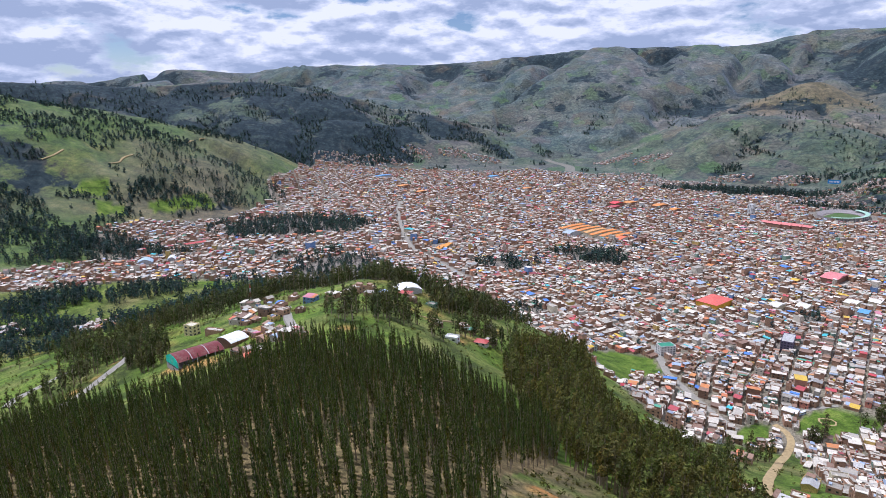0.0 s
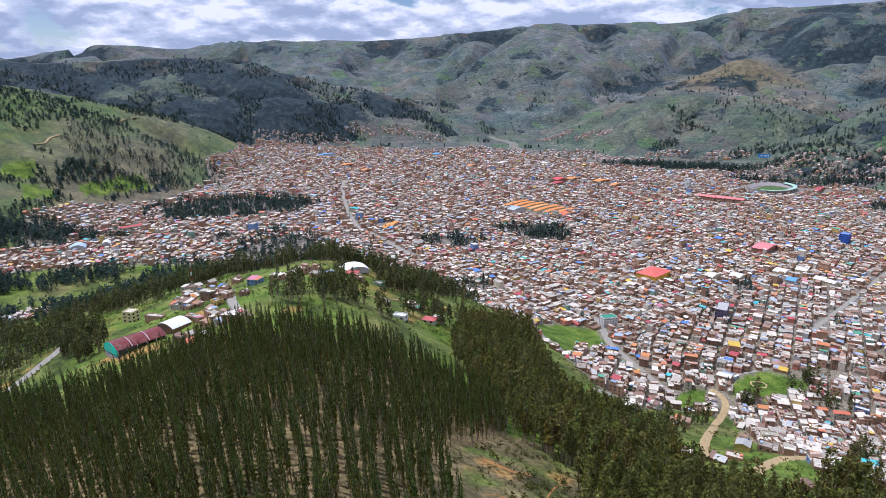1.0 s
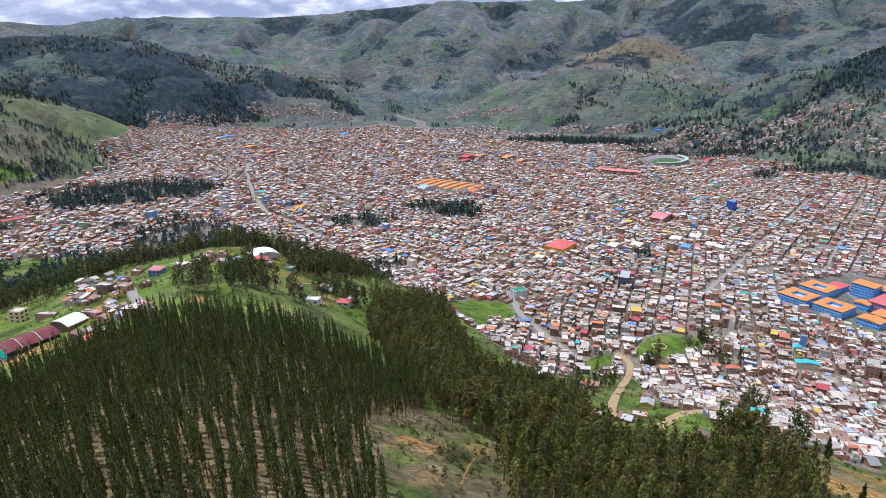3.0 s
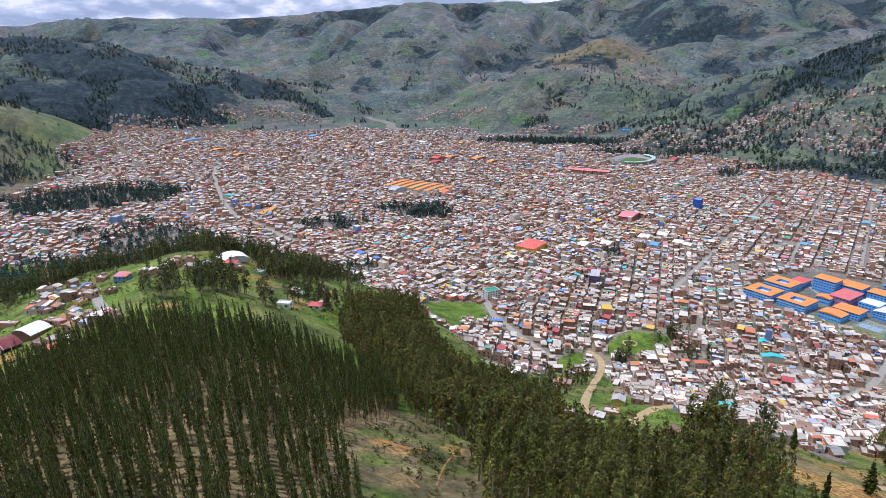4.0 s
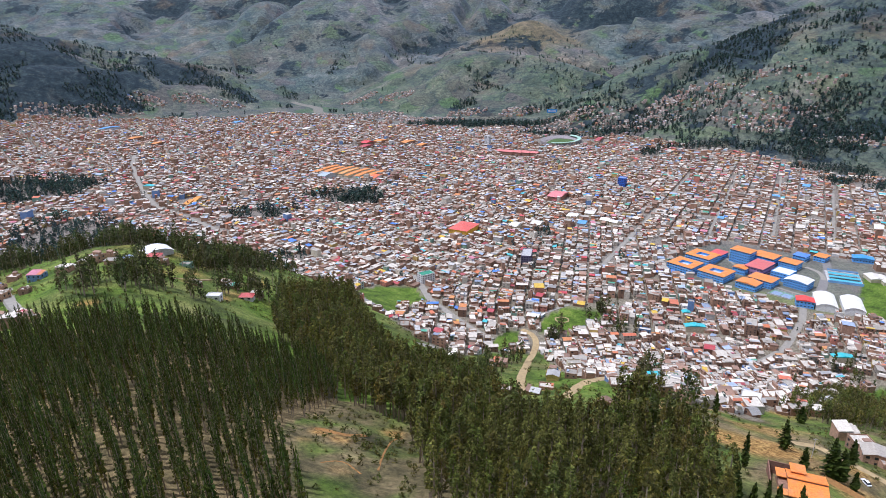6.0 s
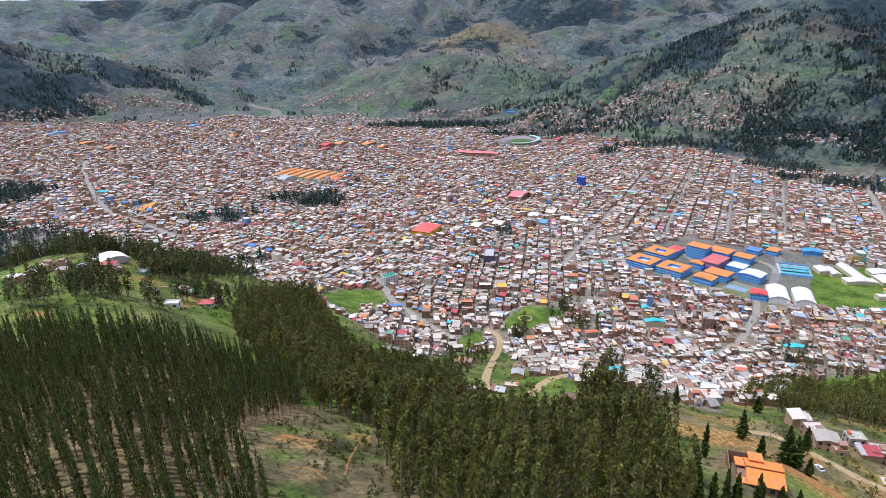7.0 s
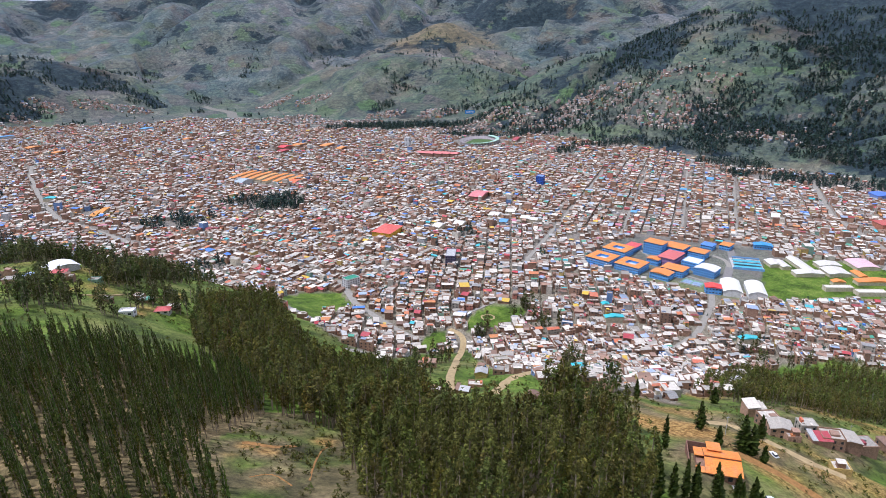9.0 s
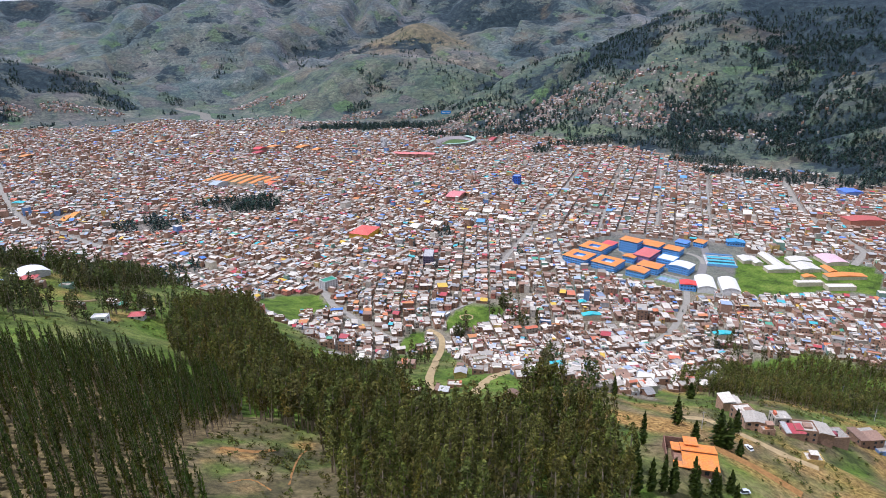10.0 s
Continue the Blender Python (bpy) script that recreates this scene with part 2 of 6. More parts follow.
def ground_material():
    """Grass, scrub, ploughed fields and bare earth; the mesh's cover says which prevails: r dry grass, g bare earth, b the town's dust."""
    m, n, l, b = material("ground_cover", 0.95)
    cov = attribute(n, "cover")
    sp = n.new("ShaderNodeSeparateColor")
    l.new(cov.outputs["Color"], sp.inputs[0])
    mid = noise_node(n, l, 0.035, 10, 0.72)
    fine = noise_node(n, l, 0.5, 8, 0.75)
    c = ramp(n, l, mid.outputs[0], (0.38, (0.040, 0.068, 0.008)), (0.5, (0.098, 0.165, 0.016)), (0.62, (0.175, 0.23, 0.036)))
    dry = ramp(n, l, mid.outputs[0], (0.38, (0.055, 0.049, 0.022)), (0.5, (0.145, 0.118, 0.052)), (0.62, (0.27, 0.205, 0.10)))
    c = blend(n, l, sp.outputs[0], c, dry)
    scr = attribute(n, "scrub")
    ss = n.new("ShaderNodeSeparateColor")
    l.new(scr.outputs["Color"], ss.inputs[0])
    # coordinates squeezed in height, so that plots and banks follow the contours
    tc = n.new("ShaderNodeTexCoord")
    flat_way = n.new("ShaderNodeMapping")
    flat_way.inputs["Scale"].default_value = (1.0, 0.6, 1.3)
    l.new(tc.outputs["Object"], flat_way.inputs["Vector"])
    wob = n.new("ShaderNodeVectorMath"); wob.operation = "MULTIPLY_ADD"
    wob.inputs[1].default_value = (60, 60, 60)
    broad = noise_node(n, l, 0.012, 4, 0.6)
    l.new(broad.outputs["Color"], wob.inputs[0])
    l.new(flat_way.outputs[0], wob.inputs[2])
    veg = noise_node(n, l, 0.014, 12, 0.74)
    # hill tones pushed towards blue, so distance haze sits in the colour
    hill = ramp(n, l, veg.outputs[0], (0.38, (0.036, 0.054, 0.037)), (0.47, (0.068, 0.094, 0.054)), (0.55, (0.112, 0.134, 0.074)), (0.64, (0.168, 0.165, 0.115)))
    worn = ramp(n, l, veg.outputs[0], (0.38, (0.078, 0.078, 0.064)), (0.48, (0.138, 0.124, 0.098)), (0.57, (0.215, 0.182, 0.135)), (0.66, (0.30, 0.25, 0.185)))
    hill = blend(n, l, sp.outputs[0], hill, worn)
    c = blend(n, l, ss.outputs[1], c, hill)
    # dark scrub, with cloud shade and blue haze put into its colour
    shaded_bush = ramp(n, l, mid.outputs[0], (0.38, (0.009, 0.018, 0.022)), (0.5, (0.018, 0.031, 0.034)), (0.62, (0.038, 0.055, 0.054)))
    # blue-grey distance haze put into the colour of far grass
    haze_tint = ramp(n, l, veg.outputs[0], (0.38, (0.040, 0.063, 0.077)), (0.48, (0.076, 0.105, 0.119)), (0.6, (0.132, 0.155, 0.160)))
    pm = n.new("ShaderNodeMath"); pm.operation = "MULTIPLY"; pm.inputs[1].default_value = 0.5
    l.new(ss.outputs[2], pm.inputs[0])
    c = blend(n, l, pm.outputs[0], c, haze_tint)
    # plots of crops, fallow and pasture with hedges round them
    vor = n.new("ShaderNodeTexVoronoi")
    vor.inputs["Scale"].default_value, vor.inputs["Randomness"].default_value = 0.015, 0.95
    l.new(wob.outputs[0], vor.inputs["Vector"])
    vs = n.new("ShaderNodeSeparateColor")
    l.new(vor.outputs["Color"], vs.inputs[0])
    plot = ramp(n, l, vs.outputs[0], (0.0, (0.040, 0.055, 0.034)), (0.25, (0.115, 0.10, 0.072)), (0.45, (0.060, 0.085, 0.038)), (0.65, (0.105, 0.085, 0.075)),
                (0.8, (0.075, 0.10, 0.045)), (1.0, (0.075, 0.14, 0.035)))
    mask = ramp(n, l, vs.outputs[1], (0.30, (0.1, 0.1, 0.1)), (0.40, (0.7, 0.7, 0.7)))
    where = ramp(n, l, broad.outputs[0], (0.40, (0.15, 0.15, 0.15)), (0.54, (1, 1, 1)))
    mf = blend(n, l, 1.0, mask, where, "MULTIPLY")
    mf = blend(n, l, 1.0, mf, ss.outputs[1], "MULTIPLY")
    c = blend(n, l, mf, c, plot)
    hedge = n.new("ShaderNodeTexVoronoi")
    hedge.feature = "DISTANCE_TO_EDGE"
    hedge.inputs["Scale"].default_value, hedge.inputs["Randomness"].default_value = 0.015, 0.95
    l.new(wob.outputs[0], hedge.inputs["Vector"])
    hm = n.new("ShaderNodeMath"); hm.operation = "MULTIPLY_ADD"; hm.use_clamp = True
    hm.inputs[1].default_value = -16.0
    l.new(hedge.outputs["Distance"], hm.inputs[0])
    hk = n.new("ShaderNodeMath"); hk.operation = "MULTIPLY_ADD"
    hk.inputs[1].default_value, hk.inputs[2].default_value = 5.0, -2.1
    l.new(mid.outputs[0], hk.inputs[0]); l.new(hk.outputs[0], hm.inputs[2])
    hf = n.new("ShaderNodeMath"); hf.operation = "MULTIPLY"
    l.new(hm.outputs[0], hf.inputs[0]); l.new(ss.outputs[1], hf.inputs[1])
    c = blend(n, l, hf.outputs[0], c, shaded_bush)
    # banks of old terraces along the contours
    wave = n.new("ShaderNodeTexWave")
    wave.bands_direction = "Z"
    wave.inputs["Scale"].default_value, wave.inputs["Distortion"].default_value = 0.03, 14.0
    wave.inputs["Detail"].default_value, wave.inputs["Detail Scale"].default_value = 3.0, 0.25
    l.new(tc.outputs["Object"], wave.inputs["Vector"])
    bank = ramp(n, l, wave.outputs["Fac"], (0.1, (0.36, 0.36, 0.36)), (0.5, (0.55, 0.55, 0.55)))
    bank_on = blend(n, l, 1.0, ramp(n, l, broad.outputs[0], (0.44, (0.0, 0.0, 0.0)), (0.6, (0.55, 0.55, 0.55))), ss.outputs[1], "MULTIPLY")
    c = blend(n, l, bank_on, c, blend(n, l, 1.0, c, bank, "OVERLAY"))
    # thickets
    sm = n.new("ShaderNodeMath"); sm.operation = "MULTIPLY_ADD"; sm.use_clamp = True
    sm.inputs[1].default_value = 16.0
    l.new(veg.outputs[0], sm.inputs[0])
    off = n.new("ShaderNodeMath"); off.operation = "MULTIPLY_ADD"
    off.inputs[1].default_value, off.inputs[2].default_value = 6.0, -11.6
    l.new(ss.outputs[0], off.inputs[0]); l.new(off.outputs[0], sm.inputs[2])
    c = blend(n, l, sm.outputs[0], c, shaded_bush)
    tuft = noise_node(n, l, 0.09, 6, 0.7)
    rough_c = blend(n, l, 0.55, c, ramp(n, l, tuft.outputs[0], (0.40, (0.2, 0.2, 0.2)), (0.60, (0.8, 0.8, 0.8))), "OVERLAY")
    c = blend(n, l, ss.outputs[1], c, rough_c)
    earth = ramp(n, l, fine.outputs[0], (0.4, (0.27, 0.13, 0.03)), (0.6, (0.50, 0.31, 0.10)))
    edge = n.new("ShaderNodeMath"); edge.operation = "MULTIPLY_ADD"
    edge.inputs[1].default_value, edge.inputs[2].default_value = 1.6, -0.8
    l.new(mid.outputs[0], edge.inputs[0])
    add = n.new("ShaderNodeMath"); add.operation = "ADD"; add.use_clamp = True
    l.new(sp.outputs[1], add.inputs[0]); l.new(edge.outputs[0], add.inputs[1])
    gate = n.new("ShaderNodeMath"); gate.operation = "MULTIPLY"
    l.new(add.outputs[0], gate.inputs[0]); l.new(sp.outputs[1], gate.inputs[1])
    c = blend(n, l, gate.outputs[0], c, earth)
    dust = ramp(n, l, fine.outputs[0], (0.3, (0.15, 0.125, 0.092)), (0.7, (0.32, 0.27, 0.2)))
    c = blend(n, l, sp.outputs[2], c, dust)
    c = blend(n, l, 0.5, c, ramp(n, l, fine.outputs[0], (0.38, (0.12, 0.12, 0.12)), (0.62, (0.88, 0.88, 0.88))), "OVERLAY")
    # blue distance haze put into a sheen on far grass, less on scrub
    haze_sheen = n.new("ShaderNodeMath"); haze_sheen.operation = "MULTIPLY"; haze_sheen.inputs[1].default_value = 0.10
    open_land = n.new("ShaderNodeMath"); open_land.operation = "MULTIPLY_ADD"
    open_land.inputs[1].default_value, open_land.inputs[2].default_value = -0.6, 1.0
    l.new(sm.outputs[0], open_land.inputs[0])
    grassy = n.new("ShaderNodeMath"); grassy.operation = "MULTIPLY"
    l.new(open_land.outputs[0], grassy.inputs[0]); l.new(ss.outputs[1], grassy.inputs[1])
    l.new(grassy.outputs[0], haze_sheen.inputs[0])
    l.new(haze_sheen.outputs[0], b.inputs["Sheen Weight"])
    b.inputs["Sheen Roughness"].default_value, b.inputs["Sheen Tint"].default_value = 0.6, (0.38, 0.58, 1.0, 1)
    l.new(c, b.inputs["Base Color"])
    bump(n, l, b, fine.outputs[0], 0.8, 0.8)
    return m


GROUND = ground_material()

# ---- plan of the place: outlines in x, y ----
PINE_WOOD = [(-299, 329), (-251, 333), (-207, 325), (-155, 293), (-134, 313), (-111, 324), (-88, 332), (-63, 324), (-30, 307), (-7, 304), (28, 289),
             (49, 298), (50, 245), (36, 222), (20, 200), (14, 180), (18, 143), (17, 111), (-20, 70), (-150, 90)]
GUM_WOOD = [(40, 405), (72, 528), (140, 606), (125, 493), (112, 402), (116, 346), (138, 327), (154, 312), (126, 243), (117, 207), (136, 177),
            (173, 171), (147, 132), (149, 129), (128, 108), (110, 89), (61, 98), (48, 127), (57, 157), (70, 216), (52, 245), (51, 262), (53, 312), (36, 340)]
RIGHT_WOOD = [(484, 318), (509, 293), (576, 285), (611, 239), (634, 190), (566, 164), (475, 179), (330, 190), (300, 205), (310, 235)]
TOWN = [(-733, 885), (-783, 956), (-706, 994), (-612, 1086), (-674, 1232), (-634, 1338), (-490, 1440), (-440, 1645), (-497, 1816), (-463, 2375),
        (-173, 2361), (128, 2229), (315, 2334), (430, 2187), (658, 1890), (854, 1775), (1072, 1545), (1217, 1100), (1265, 926), (1345, 763),
        (1327, 589), (1227, 390), (792, 181), (618, 241), (584, 299), (483, 319), (330, 222), (285, 240), (262, 205), (240, 225), (238, 330), (250, 380), (290, 470), (230, 470), (179, 424),
        (161, 476), (150, 540), (130, 640), (60, 900), (-100, 900), (-255, 985), (-437, 991), (-554, 957)]
FIELD_A = [(163, 672), (198, 694), (235, 680), (235, 629), (197, 611), (156, 528), (149, 565)]
FIELD_B = [(323, 539), (357, 559), (380, 563), (411, 541), (393, 523), (370, 514), (337, 503), (314, 512)]
SCHOOL = [(551, 622), (638, 668), (716, 670), (750, 608), (790, 570), (824, 543), (786, 501), (693, 449), (656, 426), (607, 454), (593, 498), (561, 573)]
FIELD_C = [(246, 498), (275, 530), (293, 528), (292, 512), (280, 498), (257, 474), (243, 483)]
NOSE_OPEN = [(-30, 478), (-5, 500), (25, 540), (60, 575), (68, 537), (60, 470), (45, 411), (20, 371), (2, 375), (-32, 380), (-40, 440)]
CROPS = [[(-664, 1430), (-574, 1553), (-532, 1503), (-633, 1395)], [(-752, 1374), (-689, 1381), (-667, 1330), (-703, 1294)], [(-800, 1420), (-745, 1450), (-735, 1400), (-790, 1370)]]
MEADOW = [(775, 508), (838, 478), (882, 441), (883, 376), (800, 330), (736, 378), (700, 390), (656, 426)]


def inside(x, y, poly):
    x, y = np.asarray(x, float), np.asarray(y, float)
    r = np.zeros(x.shape, bool)
    for (ax, ay), (bx, by) in zip(poly, poly[1:] + poly[:1]):
        if ay != by:
            r ^= ((ay > y) != (by > y)) & (x < (bx - ax) * (y - ay) / (by - ay) + ax)
    return r


def mesh_of(name, verts, faces, mats, index=None, tint=None, smooth=False, attr="tint"):
    """One mesh from arrays: faces all of one size, a colour for each face or vertex."""
    verts, faces = np.asarray(verts, np.float32), np.asarray(faces, np.int32)
    me = bpy.data.meshes.new(name)
    k = faces.shape[1]
    me.vertices.add(len(verts)); me.loops.add(faces.size); me.polygons.add(len(faces))
    me.vertices.foreach_set("co", verts.ravel())
    me.loops.foreach_set("vertex_index", faces.ravel())
    me.polygons.foreach_set("loop_start", np.arange(0, faces.size, k, dtype=np.int32))
    for m in mats:
        me.materials.append(m)
    if index is not None:
        me.polygons.foreach_set("material_index", np.asarray(index, np.int32))
    me.polygons.foreach_set("use_smooth", np.full(len(faces), smooth))
    if tint is not None:
        tint = np.asarray(tint, np.float32)
        on_face = len(tint) == len(faces)
        a = me.color_attributes.new(attr, "FLOAT_COLOR", "CORNER" if on_face else "POINT")
        full = np.ones((len(tint), 4), np.float32)
        full[:, :3] = tint
        a.data.foreach_set("color", (np.repeat(full, k, axis=0) if on_face else full).ravel())
    me.update(calc_edges=True)
    return me


def build_ground():
    ang = np.radians(np.concatenate([np.arange(-42, 74, 0.29), np.arange(74, 318, 4.0)]))
    rad = np.concatenate([[6, 14, 24], np.geomspace(34, 1300, 170), np.arange(1318, 4420, 18), [4480, 4600, 4760, 4920]])
    A, D = np.meshgrid(ang, rad)
    X, Y = D * np.sin(A), D * np.cos(A)
    Z, who, bed = height(X, Y, True)
    nr, na = X.shape
    v = np.stack([X, Y, Z], -1).reshape(-1, 3)
    i = np.arange(nr - 1)[:, None] * na + np.arange(na)[None, :]
    j = np.arange(nr - 1)[:, None] * na + (np.arange(na)[None, :] + 1) % na
    f = np.stack([i, i + na, j + na, j], -1).reshape(-1, 4)
    v = np.vstack([v, [[0, 0, float(height(0, 0))]]])
    c = len(v) - 1
    cap = np.stack([np.full(na, c), np.arange(na), (np.arange(na) + 1) % na, (np.arange(na) + 1) % na], -1)
    x, y, z = v[:, 0], v[:, 1], v[:, 2]
    hill_of = np.append(who.ravel(), -1)
    dry = np.full(len(x), 0.42)
    for number, (name, *_) in enumerate(RIDGES):
        dry = np.where(hill_of == number, COVER.get(name, (0, 0, 0.4))[2], dry)
    dry = np.clip(dry + 1.3 * fbm(x, y, 300, 4, 77), 0, 1)
    bare = np.clip(1.5 - 1.5 * np.hypot((x - 1560) / 1.35, y - 2810) / 300, 0, 1) * np.clip(z / 120 - 0.8, 0, 1)
    dry = np.maximum(dry, np.clip(bare * 2, 0, 1))
    earth = np.clip(1.6 * fbm(x, y, 120, 4, 55) - 0.4, 0, 0.3) * (np.hypot(x, y) > 900)
    side = (x < -150) & (y < 1000)
    dry, earth = np.where(side, 0.2 + 0.8 * fbm(x, y, 90, 3, 62), dry), np.where(side, earth * 0.3, earth)
    wood = inside(x, y, PINE_WOOD)
    dry = np.where(wood, 1.0, dry); earth = np.where(wood, 0.25, earth)
    near = np.hypot(x, y) < 800
    dry = np.where(near & ~wood, 0.15 + 0.8 * fbm(x, y, 40, 3, 61), dry)
    earth = np.where(near & ~wood, np.clip(1.4 * fbm(x, y, 55, 4, 33) - 0.22, 0, 0.8), earth)
    slope = near & ~wood & (x > 175) & (x < 420) & (y < 245)
    earth = np.where(slope, np.clip(0.36 + 1.7 * fbm(x, y, 26, 4, 36), 0, 0.8), earth)
    dry = np.where((np.hypot(x - 50, y - 172) < 76) & ~wood, 0.86 + 1.2 * fbm(x, y, 14, 4, 64), dry)
    dry = np.where((np.hypot(x - 225, y - 130) < 105) & ~wood, 0.62 + 1.3 * fbm(x, y, 16, 4, 68), dry)
    for cx, cy, r, amt in CLEARINGS:
        earth = np.maximum(earth, amt * np.clip(1.5 - 1.5 * np.hypot(x - cx, y - cy) / r, 0, 1))
    town = inside(x, y, TOWN) & ((z < 48) | ((x > 225) & (z < 105)))
    green = inside(x, y, FIELD_A) | inside(x, y, FIELD_C) | inside(x, y, FIELD_B) | inside(x, y, MEADOW)
    dry = np.where(green | inside(x, y, SCHOOL), 0.0, dry)
    for q in CROPS:
        dry, earth = np.where(inside(x, y, q), 0.05, dry), np.where(inside(x, y, q), 0.0, earth)
    cover = np.stack([np.clip(dry, 0, 1), np.clip(earth * ~green, 0, 1), np.where(town & ~green, np.where(inside(x, y, SCHOOL), 0.45, 0.92), 0.0)], -1)
    far = np.hypot(x, y) > 800
    who, bed = np.append(who.ravel(), -1), 1 - np.append(bed.ravel(), 1)
    # for each hill: scrub, and grass with haze put into its colour
    gain, grass = np.zeros(len(x)), np.zeros(len(x))
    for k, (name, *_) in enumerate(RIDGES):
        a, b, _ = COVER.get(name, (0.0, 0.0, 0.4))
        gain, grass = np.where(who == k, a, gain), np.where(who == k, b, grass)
    names = [q[0] for q in RIDGES]
    lush = np.isin(who, [names.index("green_hill"), names.index("green_spur"), names.index("wood_hill")]) | ((who == -1) & (x < -400))
    meagre = np.where(lush, 0.4, 1.0) * (1.0 - 0.7 * np.clip(bare * 1.6, 0, 1))
    gain = np.where((x > 1350) & (y < 1200), gain + 0.1, gain)
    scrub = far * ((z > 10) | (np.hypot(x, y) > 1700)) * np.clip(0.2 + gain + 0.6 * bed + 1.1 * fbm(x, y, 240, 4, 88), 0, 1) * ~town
    haze_tint = far * np.clip(grass * (1 + 0.8 * fbm(x, y, 260, 3, 12)), 0, 1)
    me = mesh_of("ground", v, f, [GROUND], None, cover, True, "cover")
    at = me.color_attributes.new("scrub", "FLOAT_COLOR", "POINT")
    crop = np.zeros(len(x), bool)
    for q in CROPS:
        crop |= inside(x, y, q)
    both = np.stack([scrub * ~crop, far * ~crop * ~green * ~((x < -150) & (y < 1000)) * meagre, haze_tint, far * 0.0 + 1], -1).astype(np.float32)
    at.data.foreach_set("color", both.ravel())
    ob = tagged(new("ground", me), "grassy hills, bare earth and valley floor under the town", "ground", kind="structure")
    lid = mesh_of("ground_under_drone", v, cap[:, :3], [GROUND], None, cover, True, "cover")
    tagged(new("ground_below", lid), "wooded ridge top below the drone", "ground", kind="structure")
    return ob


# per hill: scrub dark with cloud shade, haze tint in the grass, dryness
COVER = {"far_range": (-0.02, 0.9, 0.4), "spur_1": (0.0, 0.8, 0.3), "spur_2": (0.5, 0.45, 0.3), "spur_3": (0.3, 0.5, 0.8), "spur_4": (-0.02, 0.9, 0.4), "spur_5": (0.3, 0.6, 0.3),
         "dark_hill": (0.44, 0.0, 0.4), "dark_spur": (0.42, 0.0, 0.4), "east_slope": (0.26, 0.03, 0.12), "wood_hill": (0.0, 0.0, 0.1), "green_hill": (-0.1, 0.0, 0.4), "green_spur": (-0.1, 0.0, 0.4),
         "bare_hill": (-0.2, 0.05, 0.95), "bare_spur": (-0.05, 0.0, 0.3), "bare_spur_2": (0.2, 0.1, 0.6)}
# bare orange earth: x, y, radius, amount
CLEARINGS = [(-255, 408, 9, 1.0), (-250, 428, 8, 0.9), (-247, 452, 9, 1.0), (-135, 426, 10, 1.0), (-124, 411, 10, 1.0), (-172, 384, 13, 1.4), (-158, 372, 12, 1.4), (-143, 370, 10, 1.3), (-130, 430, 12, 1.3), (-9, 457, 10, 1.1), (45, 528, 12, 1.0), (-60, 376, 10, 1.1),
             (12, 432, 8, 0.9), (-204, 454, 9, 0.8), (32, 198, 6, 1.0), (38, 192, 7, 0.9), (62, 207, 8, 0.9), (25, 189, 5, 0.55), (32, 165, 7, 0.5), (18, 180, 4, 0.4), (195, 155, 22, 1.2), (192, 162, 22, 1.2), (205, 154, 22, 1.2), (226, 138, 18, 0.9), (240, 112, 18, 0.8), (-152, 378, 16, 1.0), (-128, 420, 12, 0.9),
             (-112, 470, 14, 0.7), (-30, 470, 18, 0.8), (20, 450, 16, 0.7), (390, 530, 10, 0.9), (185, 300, 14, 0.8), (150, 330, 14, 0.8), (246, 225, 16, 0.7)]
build_ground()


# ---- roads ----
def road(name, pts, width, mat, label, lift=0.35):
    pts = [Vector((x, y, 0)) for x, y in pts]
    fine = []
    for a, b in zip(pts[:-1], pts[1:]):
        k = max(1, int((b - a).length / 6))
        fine += [a.lerp(b, i / k) for i in range(k)]
    fine.append(pts[-1])
    for _ in range(3):
        fine = [fine[0]] + [(fine[i - 1] + fine[i] * 2 + fine[i + 1]) / 4 for i in range(1, len(fine) - 1)] + [fine[-1]]
    v, f = [], []
    for i, p in enumerate(fine):
        d = (fine[min(i + 1, len(fine) - 1)] - fine[max(i - 1, 0)]).normalized()
        n = Vector((-d.y, d.x, 0)) * width / 2
        top = [p + n, p, p - n]
        zz = [float(height(q.x, q.y)) for q in top]
        zc = max(sum(zz) / 3, zz[1]) + lift
        v += [(top[0].x, top[0].y, zc), (top[2].x, top[2].y, zc), (top[0].x + n.x * 0.15, top[0].y + n.y * 0.15, zc - 1.6), (top[2].x - n.x * 0.15, top[2].y - n.y * 0.15, zc - 1.6)]
        if i:
            k = 4 * i
            f += [(k - 4, k - 3, k + 1, k), (k - 2, k - 4, k, k + 2), (k - 3, k - 1, k + 3, k + 1)]
    return tagged(new(name, mesh_of(name, v, f, [mat])), label, "road", kind="structure")


